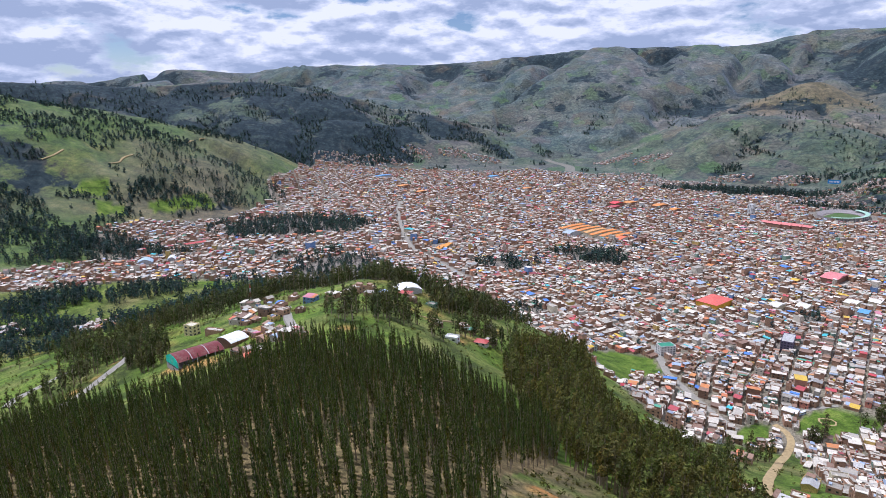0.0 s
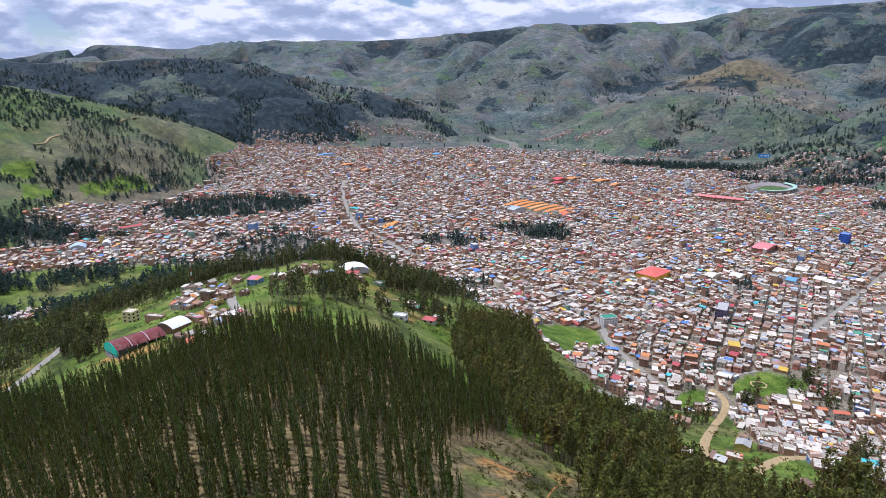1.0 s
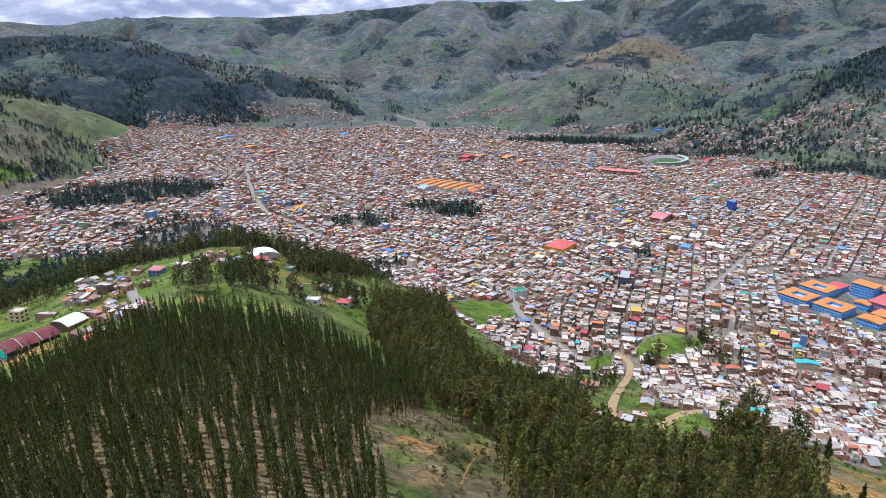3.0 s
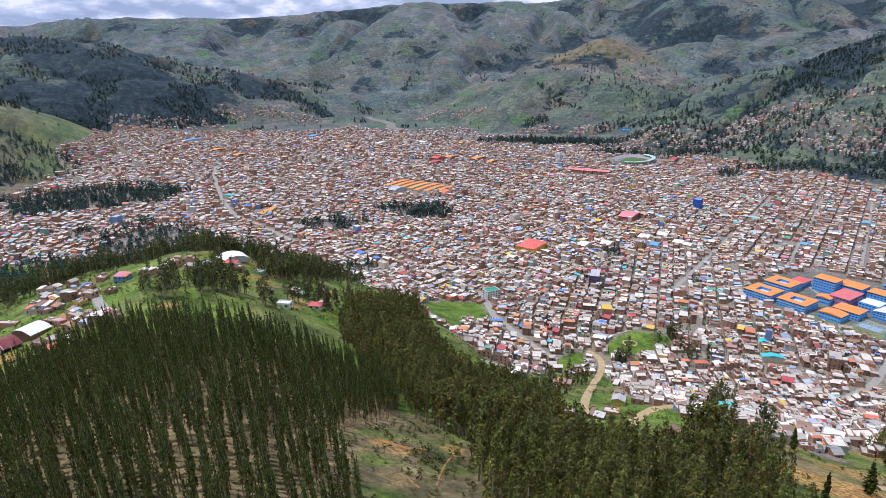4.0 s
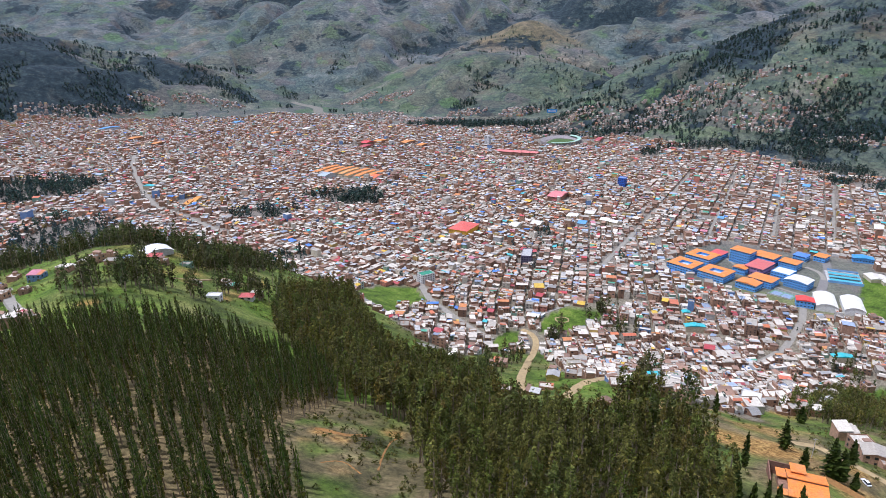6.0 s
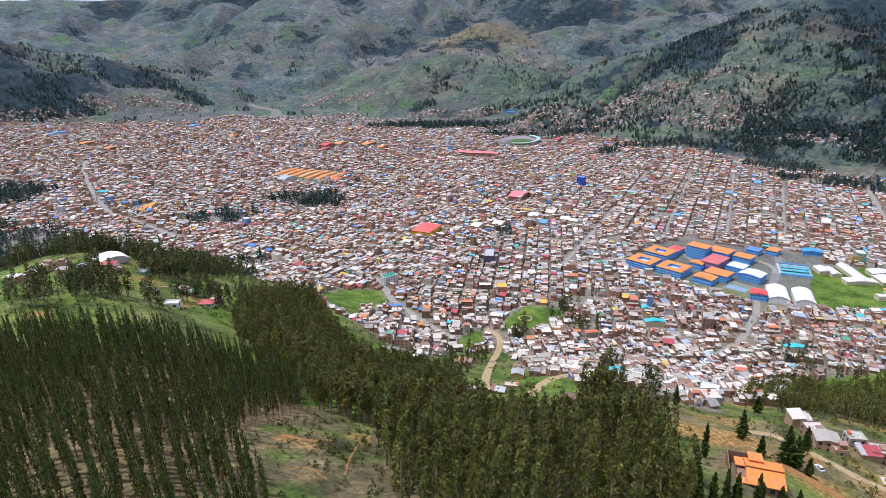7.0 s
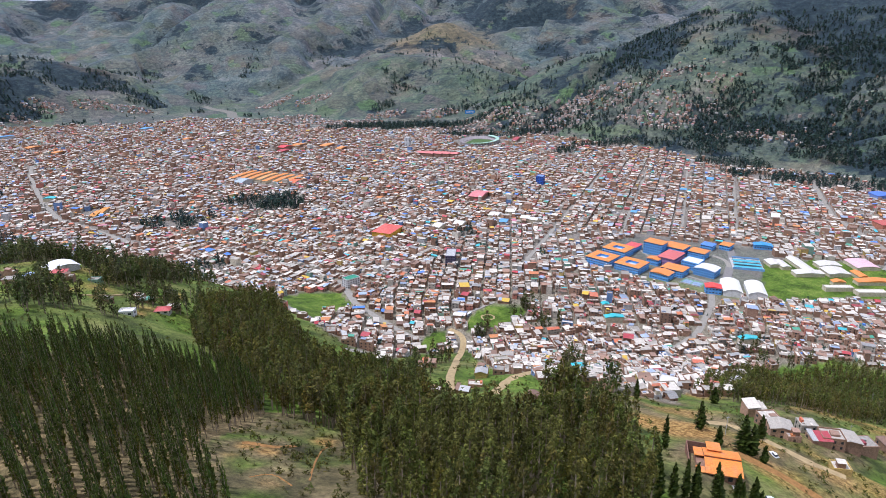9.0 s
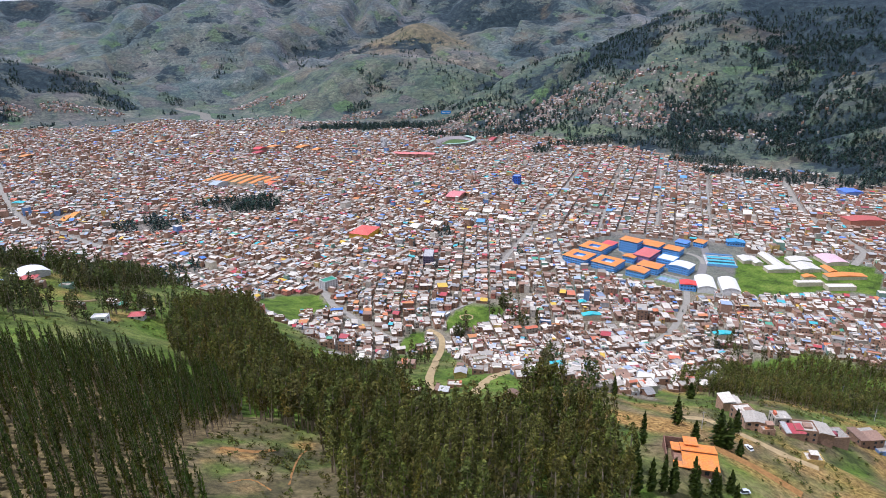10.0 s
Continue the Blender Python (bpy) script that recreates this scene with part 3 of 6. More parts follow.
ROADS = [
    ("dirt_road", [(300, 530), (306, 516), (298, 496), (257, 440), (200, 352), (163, 286)], 6, DIRT, "pale dirt road winding down from the town edge"),
    ("dirt_road_2", [(176, 259), (210, 300), (222, 306), (244, 316), (275, 318)], 6, DIRT, "dirt road curving along the hill foot"),
    ("road_1", [(245, 715), (245, 685), (237, 630), (242, 598), (248, 546), (256, 512)], 8, CONCRETE, "wide pale paved road entering the town"),
    ("road_2", [(153, 665), (147, 599), (159, 555), (175, 505)], 7, ASPHALT, "grey paved road beside a green field"),
    ("road_3", [(-235, 357), (-246, 390), (-245, 405), (-239, 417), (-233, 426), (-230, 435), (-234, 450)], 7.5, CONCRETE, "grey paved hill road among trees"),
    ("road_4", [(-310, 417), (-309, 431), (-307, 445), (-298, 452), (-290, 461), (-289, 470)], 6, CONCRETE, "narrow grey road in the side valley"),
    ("road_5", [(-151, 553), (-124, 482), (-118, 467), (-109, 436), (-100, 408), (-92, 387)], 9, CONCRETE, "pale road over the saddle of the ridge"),
    ("road_6", [(-113, 1700), (-113, 1574), (-86, 1334), (-58, 1188), (-14, 1104), (41, 981)], 8, CONCRETE, "wide pale avenue through the town"),
    ("road_7", [(804, 591), (748, 537), (669, 484), (616, 462)], 10, ASPHALT, "concrete road beside the school"),
    ("river", [(420, 2600), (462, 2500), (474, 2420), (455, 2320), (514, 2170), (621, 2015), (719, 1872), (819, 1759)], 34, RIVERBED, "stony pale river bed at the valley mouth"),
    ("street_1", [(690, 690), (1061, 1002)], 4.5, CONCRETE, "straight pale concrete street between the blocks"),
    ("street_2", [(775, 650), (1132, 954)], 4.5, CONCRETE, "straight pale concrete street between the blocks"),
    ("street_3", [(851, 611), (1215, 904)], 4.5, CONCRETE, "straight pale concrete street between the blocks"),
    ("street_4", [(480, 650), (518, 681), (984, 1049)], 6, CONCRETE, "long straight pale avenue through the town"),
    ("street_5", [(616, 462), (590, 440), (520, 400), (470, 385)], 7, CONCRETE, "pale street leading up from the halls"),
    ("street_7", [(728, 554), (730, 534), (708, 509), (679, 488), (647, 476), (621, 474)], 6, CONCRETE, "pale concrete drive through the school grounds"),
    ("street_8", [(659, 620), (649, 591), (634, 535), (642, 497), (650, 479)], 4, CONCRETE, "pale concrete walk between the school blocks"),
    ("dirt_track_9", [(347, 542), (359, 543), (364, 535), (359, 526), (348, 523), (340, 530), (340, 539), (347, 542)], 1.6, DIRT, "worn pale loop in the grass of the playing field", 0.12),
    ("street_9", [(337, 555), (356, 560), (378, 565)], 4, CONCRETE, "pale walk along the playing field"),
    ("street_6", [(873, 405), (940, 425), (1060, 590), (1250, 745)], 9, CONCRETE, "pale road past the campus meadow"),
    ("dirt_track_5", [(64, 202), (61, 203), (58, 199), (54, 189), (50, 179), (46, 172), (44, 165)], 0.7, ORANGE_EARTH, "orange footpath through the clearing", 0.1),
    ("dirt_track_6", [(31, 200), (33, 203), (34, 199), (36, 195), (40, 193), (44, 195), (49, 200)], 2.4, ORANGE_EARTH, "orange earth bank in the clearing", 0.1),
    ("dirt_track_7", [(27, 170), (29, 172), (32, 172), (35, 173), (36, 170), (37, 167), (38, 163)], 0.5, ORANGE_EARTH, "orange footpath through the clearing", 0.1),
    ("dirt_track", [(-22, 455), (-20, 461), (-5, 470), (9, 491), (45, 528)], 3, DIRT, "orange footpath over the grassy nose of the ridge"),
    ("dirt_track_2", [(-893, 1442), (-881, 1475), (-878, 1505)], 8, DIRT, "pale dirt track across the far hillside"),
    ("dirt_track_3", [(-790, 1530), (-782, 1560), (-785, 1588), (-770, 1614)], 9, DIRT, "pale dirt track across the far hillside"),
    ("dirt_track_4", [(-745, 1800), (-730, 1843), (-723, 1893), (-695, 1915)], 9, DIRT, "pale dirt track across the far hillside"),
    ("concrete_yard", [(157, 444), (173, 450)], 10, CONCRETE, "pale concrete yard below the wood"),
    ("dirt_track_8", [(197, 127), (201, 120), (202, 112), (206, 104), (208, 97)], 4.5, ORANGE_EARTH, "orange earth track down the grassy slope"),
    ("dirt_road_3", [(227, 162), (246, 161), (231, 144), (225, 134), (235, 129), (242, 120), (247, 111)], 4, DIRT, "orange dirt track across the slope"),
]
for r in ROADS:
    road(*r)

# ---- trees ----
def tris(quads):
    q = np.array(quads)
    return np.vstack([q[:, [0, 1, 2]], q[:, [0, 2, 3]]])


def pine_template(rng, h=18.0, blades=4, whorls=24, low=0.24, radius=1.05, taper=0.55):
    """Slender plantation conifer: tapered trunk, whorls of narrow boughs, the low ones dry and yellow.
    Gives trunk vertices and faces, crown vertices and faces, and a tint for each crown face."""
    tv, tf = [], []
    for k, (z, r) in enumerate(((0, 0.22), (h * 0.5, 0.15), (h * 0.97, 0.03))):
        tv += [(r * math.cos(a), r * math.sin(a), z) for a in (0, 2.094, 4.189)]
        if k:
            b = 3 * k
            tf += [(b - 3 + i, b - 3 + (i + 1) % 3, b + (i + 1) % 3, b + i) for i in range(3)]
    cv, cf, ct = [], [], []
    for w in range(whorls):
        u = w / (whorls - 1)
        z = h * (low + (0.97 - low) * u)
        rr = radius * ((1 - u) ** taper * (0.55 + 0.45 * min(1, u * 4)) + 0.16)
        dry = max(0.0, 1 - u * 2.2)
        for i in range(blades):
            a = rng.uniform(0, 6.283)
            r = rr * rng.uniform(0.5, 1.2)
            wd, dz = r * rng.uniform(0.28, 0.5) + 0.10, rng.uniform(-0.5, 0.9)
            c, s_ = math.cos(a), math.sin(a)
            zz = z + rng.uniform(-0.35, 0.35)
            b = len(cv)
            cv += [(0.08 * c - wd * 0.4 * s_, 0.08 * s_ + wd * 0.4 * c, zz + 0.35), (r * c, r * s_, zz + dz), (r * 0.45 * c + wd * s_, r * 0.45 * s_ - wd * c, zz - 0.45)]
            cf.append((b, b + 1, b + 2))
            k = rng.uniform(0.7, 1.3)
            ct.append((k * (0.85 + 0.75 * dry), k * (0.95 + 0.25 * dry), k))
    b = len(cv)
    cv += [(0.16, 0, h * 0.94), (0, 0.05, h * 1.04), (-0.16, 0, h * 0.93)]
    cf.append((b, b + 1, b + 2)); ct.append((1, 1, 1))
    return np.array(tv), tris(tf), np.array(cv), np.array(cf), np.array(ct)


def gum_template(rng, h=18.0, clumps=24, leaves_in=9, spread=2.3, low=0.34, leaf=1.0, limbs=True):
    """Tall eucalyptus: thin bent trunk, a few limbs, clumps of hanging leaves with gaps between."""
    tv, tf = [], []
    bend = rng.uniform(-0.6, 0.6) * h / 18, rng.uniform(-0.6, 0.6) * h / 18

    def limb(p, q, r0, r1):
        p, q = Vector(p), Vector(q)
        b = len(tv)
        n = (q - p).normalized().orthogonal()
        m = n.cross((q - p).normalized())
        for e, r in ((p, r0), (q, r1)):
            for k in range(3):
                w = e + (n * math.cos(2.094 * k) + m * math.sin(2.094 * k)) * r
                tv.append(tuple(w))
        tf.extend([(b + i, b + (i + 1) % 3, b + 3 + (i + 1) % 3, b + 3 + i) for i in range(3)])

    thick = 0.26 * h / 18
    mid, top = (bend[0], bend[1], h * 0.5), (bend[0] * 0.6, bend[1] * 0.6, h * 0.95)
    if limbs:
        limb((0, 0, 0), mid, thick, thick * 0.7)
        limb(mid, top, thick * 0.7, 0.04)
    else:
        limb((0, 0, 0), top, thick, 0.04)
    cv, cf, ct = [], [], []
    for c in range(clumps):
        u = (c + rng.random()) / clumps
        z = h * (low + (0.98 - low) * u)
        rad = spread * (math.sin(math.pi * min(1, 0.22 + 0.74 * u)) ** 0.8) * rng.uniform(0.2, 1.0)
        a = rng.uniform(0, 6.283)
        ce = Vector((mid[0] + rad * math.cos(a), mid[1] + rad * math.sin(a), z))
        if limbs and c % 5 == 0:
            limb((mid[0] * 0.9, mid[1] * 0.9, z - 1.6 * h / 18), ce, 0.07, 0.02)
        shade = rng.uniform(0.65, 1.35)
        for _ in range(leaves_in):
            o = ce + Vector((rng.gauss(0, 0.5), rng.gauss(0, 0.5), rng.gauss(0, 0.6))) * min(1.6, leaf)
            s_ = rng.uniform(0.5, 1.0) * leaf
            d = Vector((rng.gauss(0, 1), rng.gauss(0, 1), rng.gauss(0, 0.9))).normalized() * s_
            e = d.orthogonal().normalized() * s_ * rng.uniform(0.45, 0.75) * (1.5 if leaf > 1.5 else 1.0)
            b = len(cv)
            cv += [tuple(o - d), tuple(o + e + Vector((0, 0, 0.15))), tuple(o + d * 0.9 - e * 0.7)]
            cf.append((b, b + 1, b + 2))
            k = shade * rng.uniform(0.8, 1.2)
            ct.append((k * rng.uniform(0.9, 1.05), k, k * 0.95))
    return np.array(tv), tris(tf), np.array(cv), np.array(cf), np.array(ct)


def scatter_wood(name, label, places, templates, mat, kind="stuff", lean=0.03, seed=3, category="trees", bent=0.0):
    """One mesh for a whole wood: places are rows of x, y, z, scale."""
    rng = np.random.RandomState(seed)
    V, F, M, T = [], [], [], []
    base = 0
    pick = rng.randint(0, len(templates), len(places))
    for k, (tv, tf, cv, cf, ct) in enumerate(templates):
        P = places[pick == k]
        if not len(P):
            continue
        one = np.vstack([tv, cv])
        fc = np.vstack([tf, cf + len(tv)])
        mi = np.concatenate([np.zeros(len(tf), int), np.ones(len(cf), int)])
        a = rng.uniform(0, 6.283, len(P))
        c, s = np.cos(a)[:, None], np.sin(a)[:, None]
        wide = (P[:, 3] * rng.uniform(0.85, 1.2, len(P)))[:, None]
        x = (one[None, :, 0] * c - one[None, :, 1] * s) * wide
        y = (one[None, :, 0] * s + one[None, :, 1] * c) * wide
        z = one[None, :, 2] * P[:, 3][:, None]
        x = x + z * rng.normal(bent, lean, len(P))[:, None] + P[:, 0][:, None]
        y = y + z * rng.normal(0, lean, len(P))[:, None] + P[:, 1][:, None]
        z = z + P[:, 2][:, None] - 0.3
        V.append(np.stack([x, y, z], -1).reshape(-1, 3))
        F.append((fc[None] + (base + np.arange(len(P)) * len(one))[:, None, None]).reshape(-1, 3))
        M.append(np.tile(mi, len(P)))
        hue = np.stack([rng.uniform(0.82, 1.15, len(P)), rng.uniform(0.88, 1.12, len(P)), rng.uniform(0.75, 1.1, len(P))], -1) * rng.uniform(0.75, 1.15, len(P))[:, None]
        T.append((hue[:, None, :] * np.vstack([np.ones((len(tf), 3)), ct])[None]).reshape(-1, 3))
        base += len(P) * len(one)
    me = mesh_of(name, np.vstack(V), np.vstack(F), [BARK, mat], np.concatenate(M), np.vstack(T))
    return tagged(new(name, me), label, category, kind=kind)


def fill(poly, step, seed, jitter=0.35, keep=None, gap=0.0, gap_size=30):
    rng = np.random.RandomState(seed)
    p = np.array(poly)
    gx, gy = np.meshgrid(np.arange(p[:, 0].min(), p[:, 0].max(), step), np.arange(p[:, 1].min(), p[:, 1].max(), step))
    x = gx.ravel() + rng.uniform(-jitter, jitter, gx.size) * step
    y = gy.ravel() + rng.uniform(-jitter, jitter, gx.size) * step
    ok = inside(x, y, poly) & (vnoise(x / gap_size, y / gap_size, seed) + 0.5 >= gap)
    x, y = x[ok], y[ok]
    return np.stack([x, y, height(x, y), np.ones(len(x))], -1)


def ellipse_places(rows, seed, lo=0.7, hi=1.15):
    rng = np.random.RandomState(seed)
    out_ = []
    for cx, cy, a, b, turn, n in rows:
        q = rng.uniform(0, 6.283, n)
        rad = np.sqrt(rng.uniform(0, 1, n))
        u, v = a * rad * np.cos(q), b * rad * np.sin(q)
        x = cx + u * math.cos(turn) + v * math.sin(turn)
        y = cy - u * math.sin(turn) + v * math.cos(turn)
        out_.append(np.stack([x, y, height(x, y), rng.uniform(lo, hi, n)], -1))
    return np.vstack(out_)


trng = random.Random(11)
PINES = [pine_template(trng, 20 + trng.uniform(-2, 2)) for _ in range(7)]
GUMS = [gum_template(trng, 18 + trng.uniform(-3, 3), 28, 7, 2.1, 0.34, 0.9) for _ in range(7)]
FINE_GUMS = [gum_template(trng, 18 + trng.uniform(-3, 3), 32, 12, 2.1, 0.32, 0.62) for _ in range(7)]
MID_GUMS = [gum_template(trng, 17 + trng.uniform(-3, 3), 18, 7, 2.4, 0.25, 1.1) for _ in range(5)]
SMALL_GUMS = [gum_template(trng, 14, 13, 3, 2.6, 0.12, 1.7, False) for _ in range(5)]
FAR_GUMS = [gum_template(trng, 13, 9, 2, 2.6, 0.06, 3.2, False) for _ in range(5)]



def planted(poly, between, along, way, seed):
    """Trees in planted rows that run along way, uneven in their spacing."""
    rng = np.random.RandomState(seed)
    p = np.array(poly)
    cx, cy = p.mean(0)
    reach = np.hypot(p[:, 0] - cx, p[:, 1] - cy).max()
    u, v = np.meshgrid(np.arange(-reach, reach, between), np.arange(-reach, reach, along))
    u = u.ravel() + rng.normal(0, 0.2 * between, u.size) + between * 1.6 * fbm(u.ravel(), v.ravel(), 50, 3, seed)
    v = v.ravel() + rng.uniform(-0.5, 0.5, v.size) * along
    wx, wy = way / np.hypot(*way)
    x, y = cx + u * wy + v * wx, cy - u * wx + v * wy
    ok = inside(x, y, poly) & (rng.uniform(0, 1, x.size) > 0.1)
    return np.stack([x[ok], y[ok], height(x[ok], y[ok]), np.ones(ok.sum())], -1)


pines = planted(PINE_WOOD, 5.0, 2.9, np.array((-0.1, 1.0)), 1)
edge_line = 225 + 30 * fbm(pines[:, 0], pines[:, 1], 70, 2, 8)
thick = fill(PINE_WOOD, 3.5, 1, 0.5)
pines = np.vstack([pines[pines[:, 1] < edge_line], thick[thick[:, 1] > 225 + 30 * fbm(thick[:, 0], thick[:, 1], 70, 2, 8)]])
pines[:, 3] = np.random.RandomState(5).uniform(0.74, 1.18, len(pines))
gums = fill(GUM_WOOD, 4.3, 2, 0.45)
gums[:, 3] = np.random.RandomState(6).uniform(0.7, 1.2, len(gums)) * np.where(gums[:, 1] > 240, 0.88, 1.0)
TALL_GUMS = [(184, 210, 12, 9, 0.5, 15), (174, 207, 9, 8, 0.5, 7)]      # a stand that overtops the rest
gums = np.vstack([gums, ellipse_places(TALL_GUMS, 29, 1.05, 1.3)])
right = fill(RIGHT_WOOD, 4.8, 4, 0.5, None, 0.24, 20)
right[:, 3] = np.random.RandomState(7).uniform(0.5, 0.9, len(right))


def part(name, mesh, parent, label=""):
    ob = new(name, mesh)
    ob.parent = parent
    return tagged(ob, label) if label else ob


def tree_thing(name, label, category, group, template, mat, place, k, bent=0.0):
    """A single tree with its trunk and crown; place is x, y, z, scale."""
    root = tagged(new(name), label, category, group)
    part("trunk", TREE_MESHES[k][0], root)
    part("crown", TREE_MESHES[k][1], root)
    x, y, z, s = place
    root.matrix_basis = pose(x, y, z - 0.3, 0, bent, 0) @ pose(0, 0, 0, 0, 0, (x * 37 + y * 91) % 360) @ Matrix.Diagonal((s, s, s, 1))
    return root


TREE_MESHES = {}


def tree_meshes(key, templates, mat):
    for i, (tv, tf, cv, cf, ct) in enumerate(templates):
        TREE_MESHES[key, i] = (mesh_of(key + "_trunk", tv, tf, [BARK]), mesh_of(key + "_crown", cv, cf, [mat], None, ct * (0.85 + 0.06 * i)))


tree_meshes("pine", PINES, PINE)
tree_meshes("gum", FINE_GUMS, GUM)


def single_trees(places, templates, key, mat, name, label, category, group, cx, cy, count):
    """The trees of a stretch round cx, cy become things of their own; the rest are returned."""
    order = np.argsort(np.hypot(places[:, 0] - cx, places[:, 1] - cy))
    for n, i in enumerate(order[:count]):
        k = n % len(templates)
        tree_thing(name, label, category, group, templates[k], mat, [float(q) for q in places[i]], (key, k), -4.0 if key == "pine" else 0.0)
    return places[order[count:]]


pines = single_trees(pines, PINES, "pine", PINE, "pine_tree", "tall slender dark green plantation conifer", "tree", "plantation conifers", -5, 165, 150)
gums = single_trees(gums, FINE_GUMS, "gum", GUM, "eucalyptus_tree", "tall olive green eucalyptus with a thin trunk", "tree", "eucalyptus trees", 100, 150, 150)
scatter_wood("pine_wood", "dense plantation of tall slender dark green conifers", pines, PINES, PINE, bent=-0.07)
front = np.hypot(gums[:, 0], gums[:, 1]) < 210
scatter_wood("eucalyptus_wood", "olive green eucalyptus wood on the slope", gums[front], FINE_GUMS, GUM)
scatter_wood("eucalyptus_wood", "olive green eucalyptus wood on the slope", gums[~front], GUMS, GUM, seed=4)
scatter_wood("eucalyptus_belt", "belt of eucalyptus trees below the houses", right, MID_GUMS, GUM, seed=8)

# groves: x, y, half width, half depth, turn, number of trees
GROVES_A = [(-342, 1373, 170, 117, -0.24, 170), (-560, 865, 70, 47, -0.58, 60), (-438, 932, 65, 43, -0.44, 70), (-301, 902, 52, 107, -0.32, 60),
            (-159, 945, 96, 244, -0.17, 130), (20, 642, 41, 124, 0.03, 60), (-36, 418, 13, 35, -0.09, 26), (-453, 725, 35, 106, -0.56, 26),
            (-263, 527, 21, 65, -0.46, 40), (-530, 739, 29, 76, -0.62, 26), (-220, 430, 11, 34, -0.47, 22), (-721, 1111, 82, 89, -0.58, 110),
            (-607, 1136, 80, 69, -0.49, 90), (-823, 1235, 52, 94, -0.59, 50), (-62, 409, 19, 22, -0.15, 30), (-587, 1665, 186, 163, -0.34, 140)]
GROVES_B = [(-631, 1484, 85, 51, -0.4, 30), (270, 1086, 60, 29, 0.24, 26), (303, 1097, 16, 45, 0.27, 10), (111, 1068, 58, 34, 0.1, 16),
            (113, 1034, 7, 22, 0.11, 4), (-185, 1112, 20, 39, -0.17, 8), (-300, 1132, 21, 31, -0.26, 8), (524, 668, 5, 16, 0.67, 3),
            (22, 574, 42, 127, 0.04, 40), (81, 712, 26, 80, 0.11, 20), (-1, 454, 25, 25, -0.0, 22), (118, 839, 39, 18, 0.14, 12),
            (1035, 1243, 25, 54, 0.69, 10), (1025, 1532, 179, 40, 0.59, 80), (1178, 1217, 119, 23, 0.77, 50), (917, 1812, 232, 34, 0.47, 110)]
GROVES_C = [(-600, 1165, 85, 30, 0.1, 60), (-500, 1150, 50, 22, -0.2, 30), (-650, 1195, 60, 40, -0.4, 50), (236, 430, 10, 22, 0.5, 16), (180, 360, 10, 24, 0.5, 14), (312, 494, 6, 8, 0.6, 8), (326, 504, 5, 6, 0.6, 5), (376, 524, 3, 4, 0.6, 3), (398, 534, 5, 4, 0.6, 5),
            (424, 545, 6, 5, 0.6, 6), (305, 1122, 31, 39, 0.27, 26), (477, 801, 17, 23, 0.54, 14), (293, 406, 7, 23, 0.62, 9), (307, 342, 13, 41, 0.73, 14),
            (402, 534, 8, 12, 0.65, 6), (390, 492, 24, 16, 0.67, 14), (530, 323, 30, 18, 1.02, 20), (255, 1133, 73, 39, 0.22, 26),
            (-303, 1364, 162, 89, -0.22, 60), (1265, 738, 195, 56, 1.04, 130), (1263, 939, 83, 36, 0.93, 50), (1287, 1024, 58, 20, 0.9, 30),
            (826, 1821, 229, 51, 0.43, 120), (133, 302, 16, 23, 0.42, 14), (237, 235, 4, 12, 0.79, 5), (461, 345, 5, 16, 0.93, 3)]


GROVES = [(x, y, a, b, t, max(n, min(700, int(a * b * 3.14 / (80 if math.hypot(x, y) < 1000 else 58))))) for x, y, a, b, t, n in GROVES_A + GROVES_B + GROVES_C]
groves = ellipse_places(GROVES, 31)
SADDLE_WOOD = [(-270, 530), (-205, 575), (-130, 610), (-60, 615), (0, 600), (50, 570), (80, 630), (0, 700), (-100, 720), (-200, 680), (-300, 620)]
VALLEY_WOOD = [(-560, 900), (-330, 640), (-245, 560), (-238, 470), (-262, 400), (-330, 380), (-480, 520), (-640, 800)]
saddle = fill(SADDLE_WOOD, 5.4, 14, 0.5, None, 0.5, 22)
valley = fill(VALLEY_WOOD, 7.2, 15, 0.5, None, 0.47, 38)
PLAIN_WOOD = [(-640, 800), (-600, 930), (-430, 960), (-300, 930), (-190, 840), (-250, 700), (-330, 640), (-450, 760)]
NOSE_WOOD = [(-45, 430), (25, 380), (70, 440), (70, 560), (0, 575), (-45, 510)]
groves = np.vstack([groves, saddle, valley, fill(PLAIN_WOOD, 8.0, 16, 0.5, None, 0.36, 40), fill(NOSE_WOOD, 6.5, 18, 0.5, None, 0.55, 22)])
groves[:, 3] *= np.random.RandomState(64).uniform(0.5, 1.3, len(groves))
open_ground = vnoise(groves[:, 0] / 24, groves[:, 1] / 24, 66) > -0.24
for cx, cy, rad in ((-32, 552, 28), (-27, 522, 16), (-375, 568, 26), (-305, 473, 26), (-337, 591, 16), (-489, 838, 36), (-428, 758, 30), (-190, 515, 34), (-160, 372, 18), (-32, 552, 16), (-150, 455, 40), (-163, 390, 24), (-120, 430, 28), (-110, 512, 18)):
    open_ground &= np.hypot(groves[:, 0] - cx, groves[:, 1] - cy) > rad
for name, pts, width, *_ in ROADS[:7]:
    for (ax, ay), (bx, by) in zip(pts[:-1], pts[1:]):
        t = np.clip(((groves[:, 0] - ax) * (bx - ax) + (groves[:, 1] - ay) * (by - ay)) / ((bx - ax) ** 2 + (by - ay) ** 2), 0, 1)
        open_ground &= np.hypot(groves[:, 0] - ax - t * (bx - ax), groves[:, 1] - ay - t * (by - ay)) > width / 2 + 3
groves = groves[open_ground & ~inside(groves[:, 0], groves[:, 1], PINE_WOOD)]
groves = groves[~inside(groves[:, 0], groves[:, 1], NOSE_OPEN)]
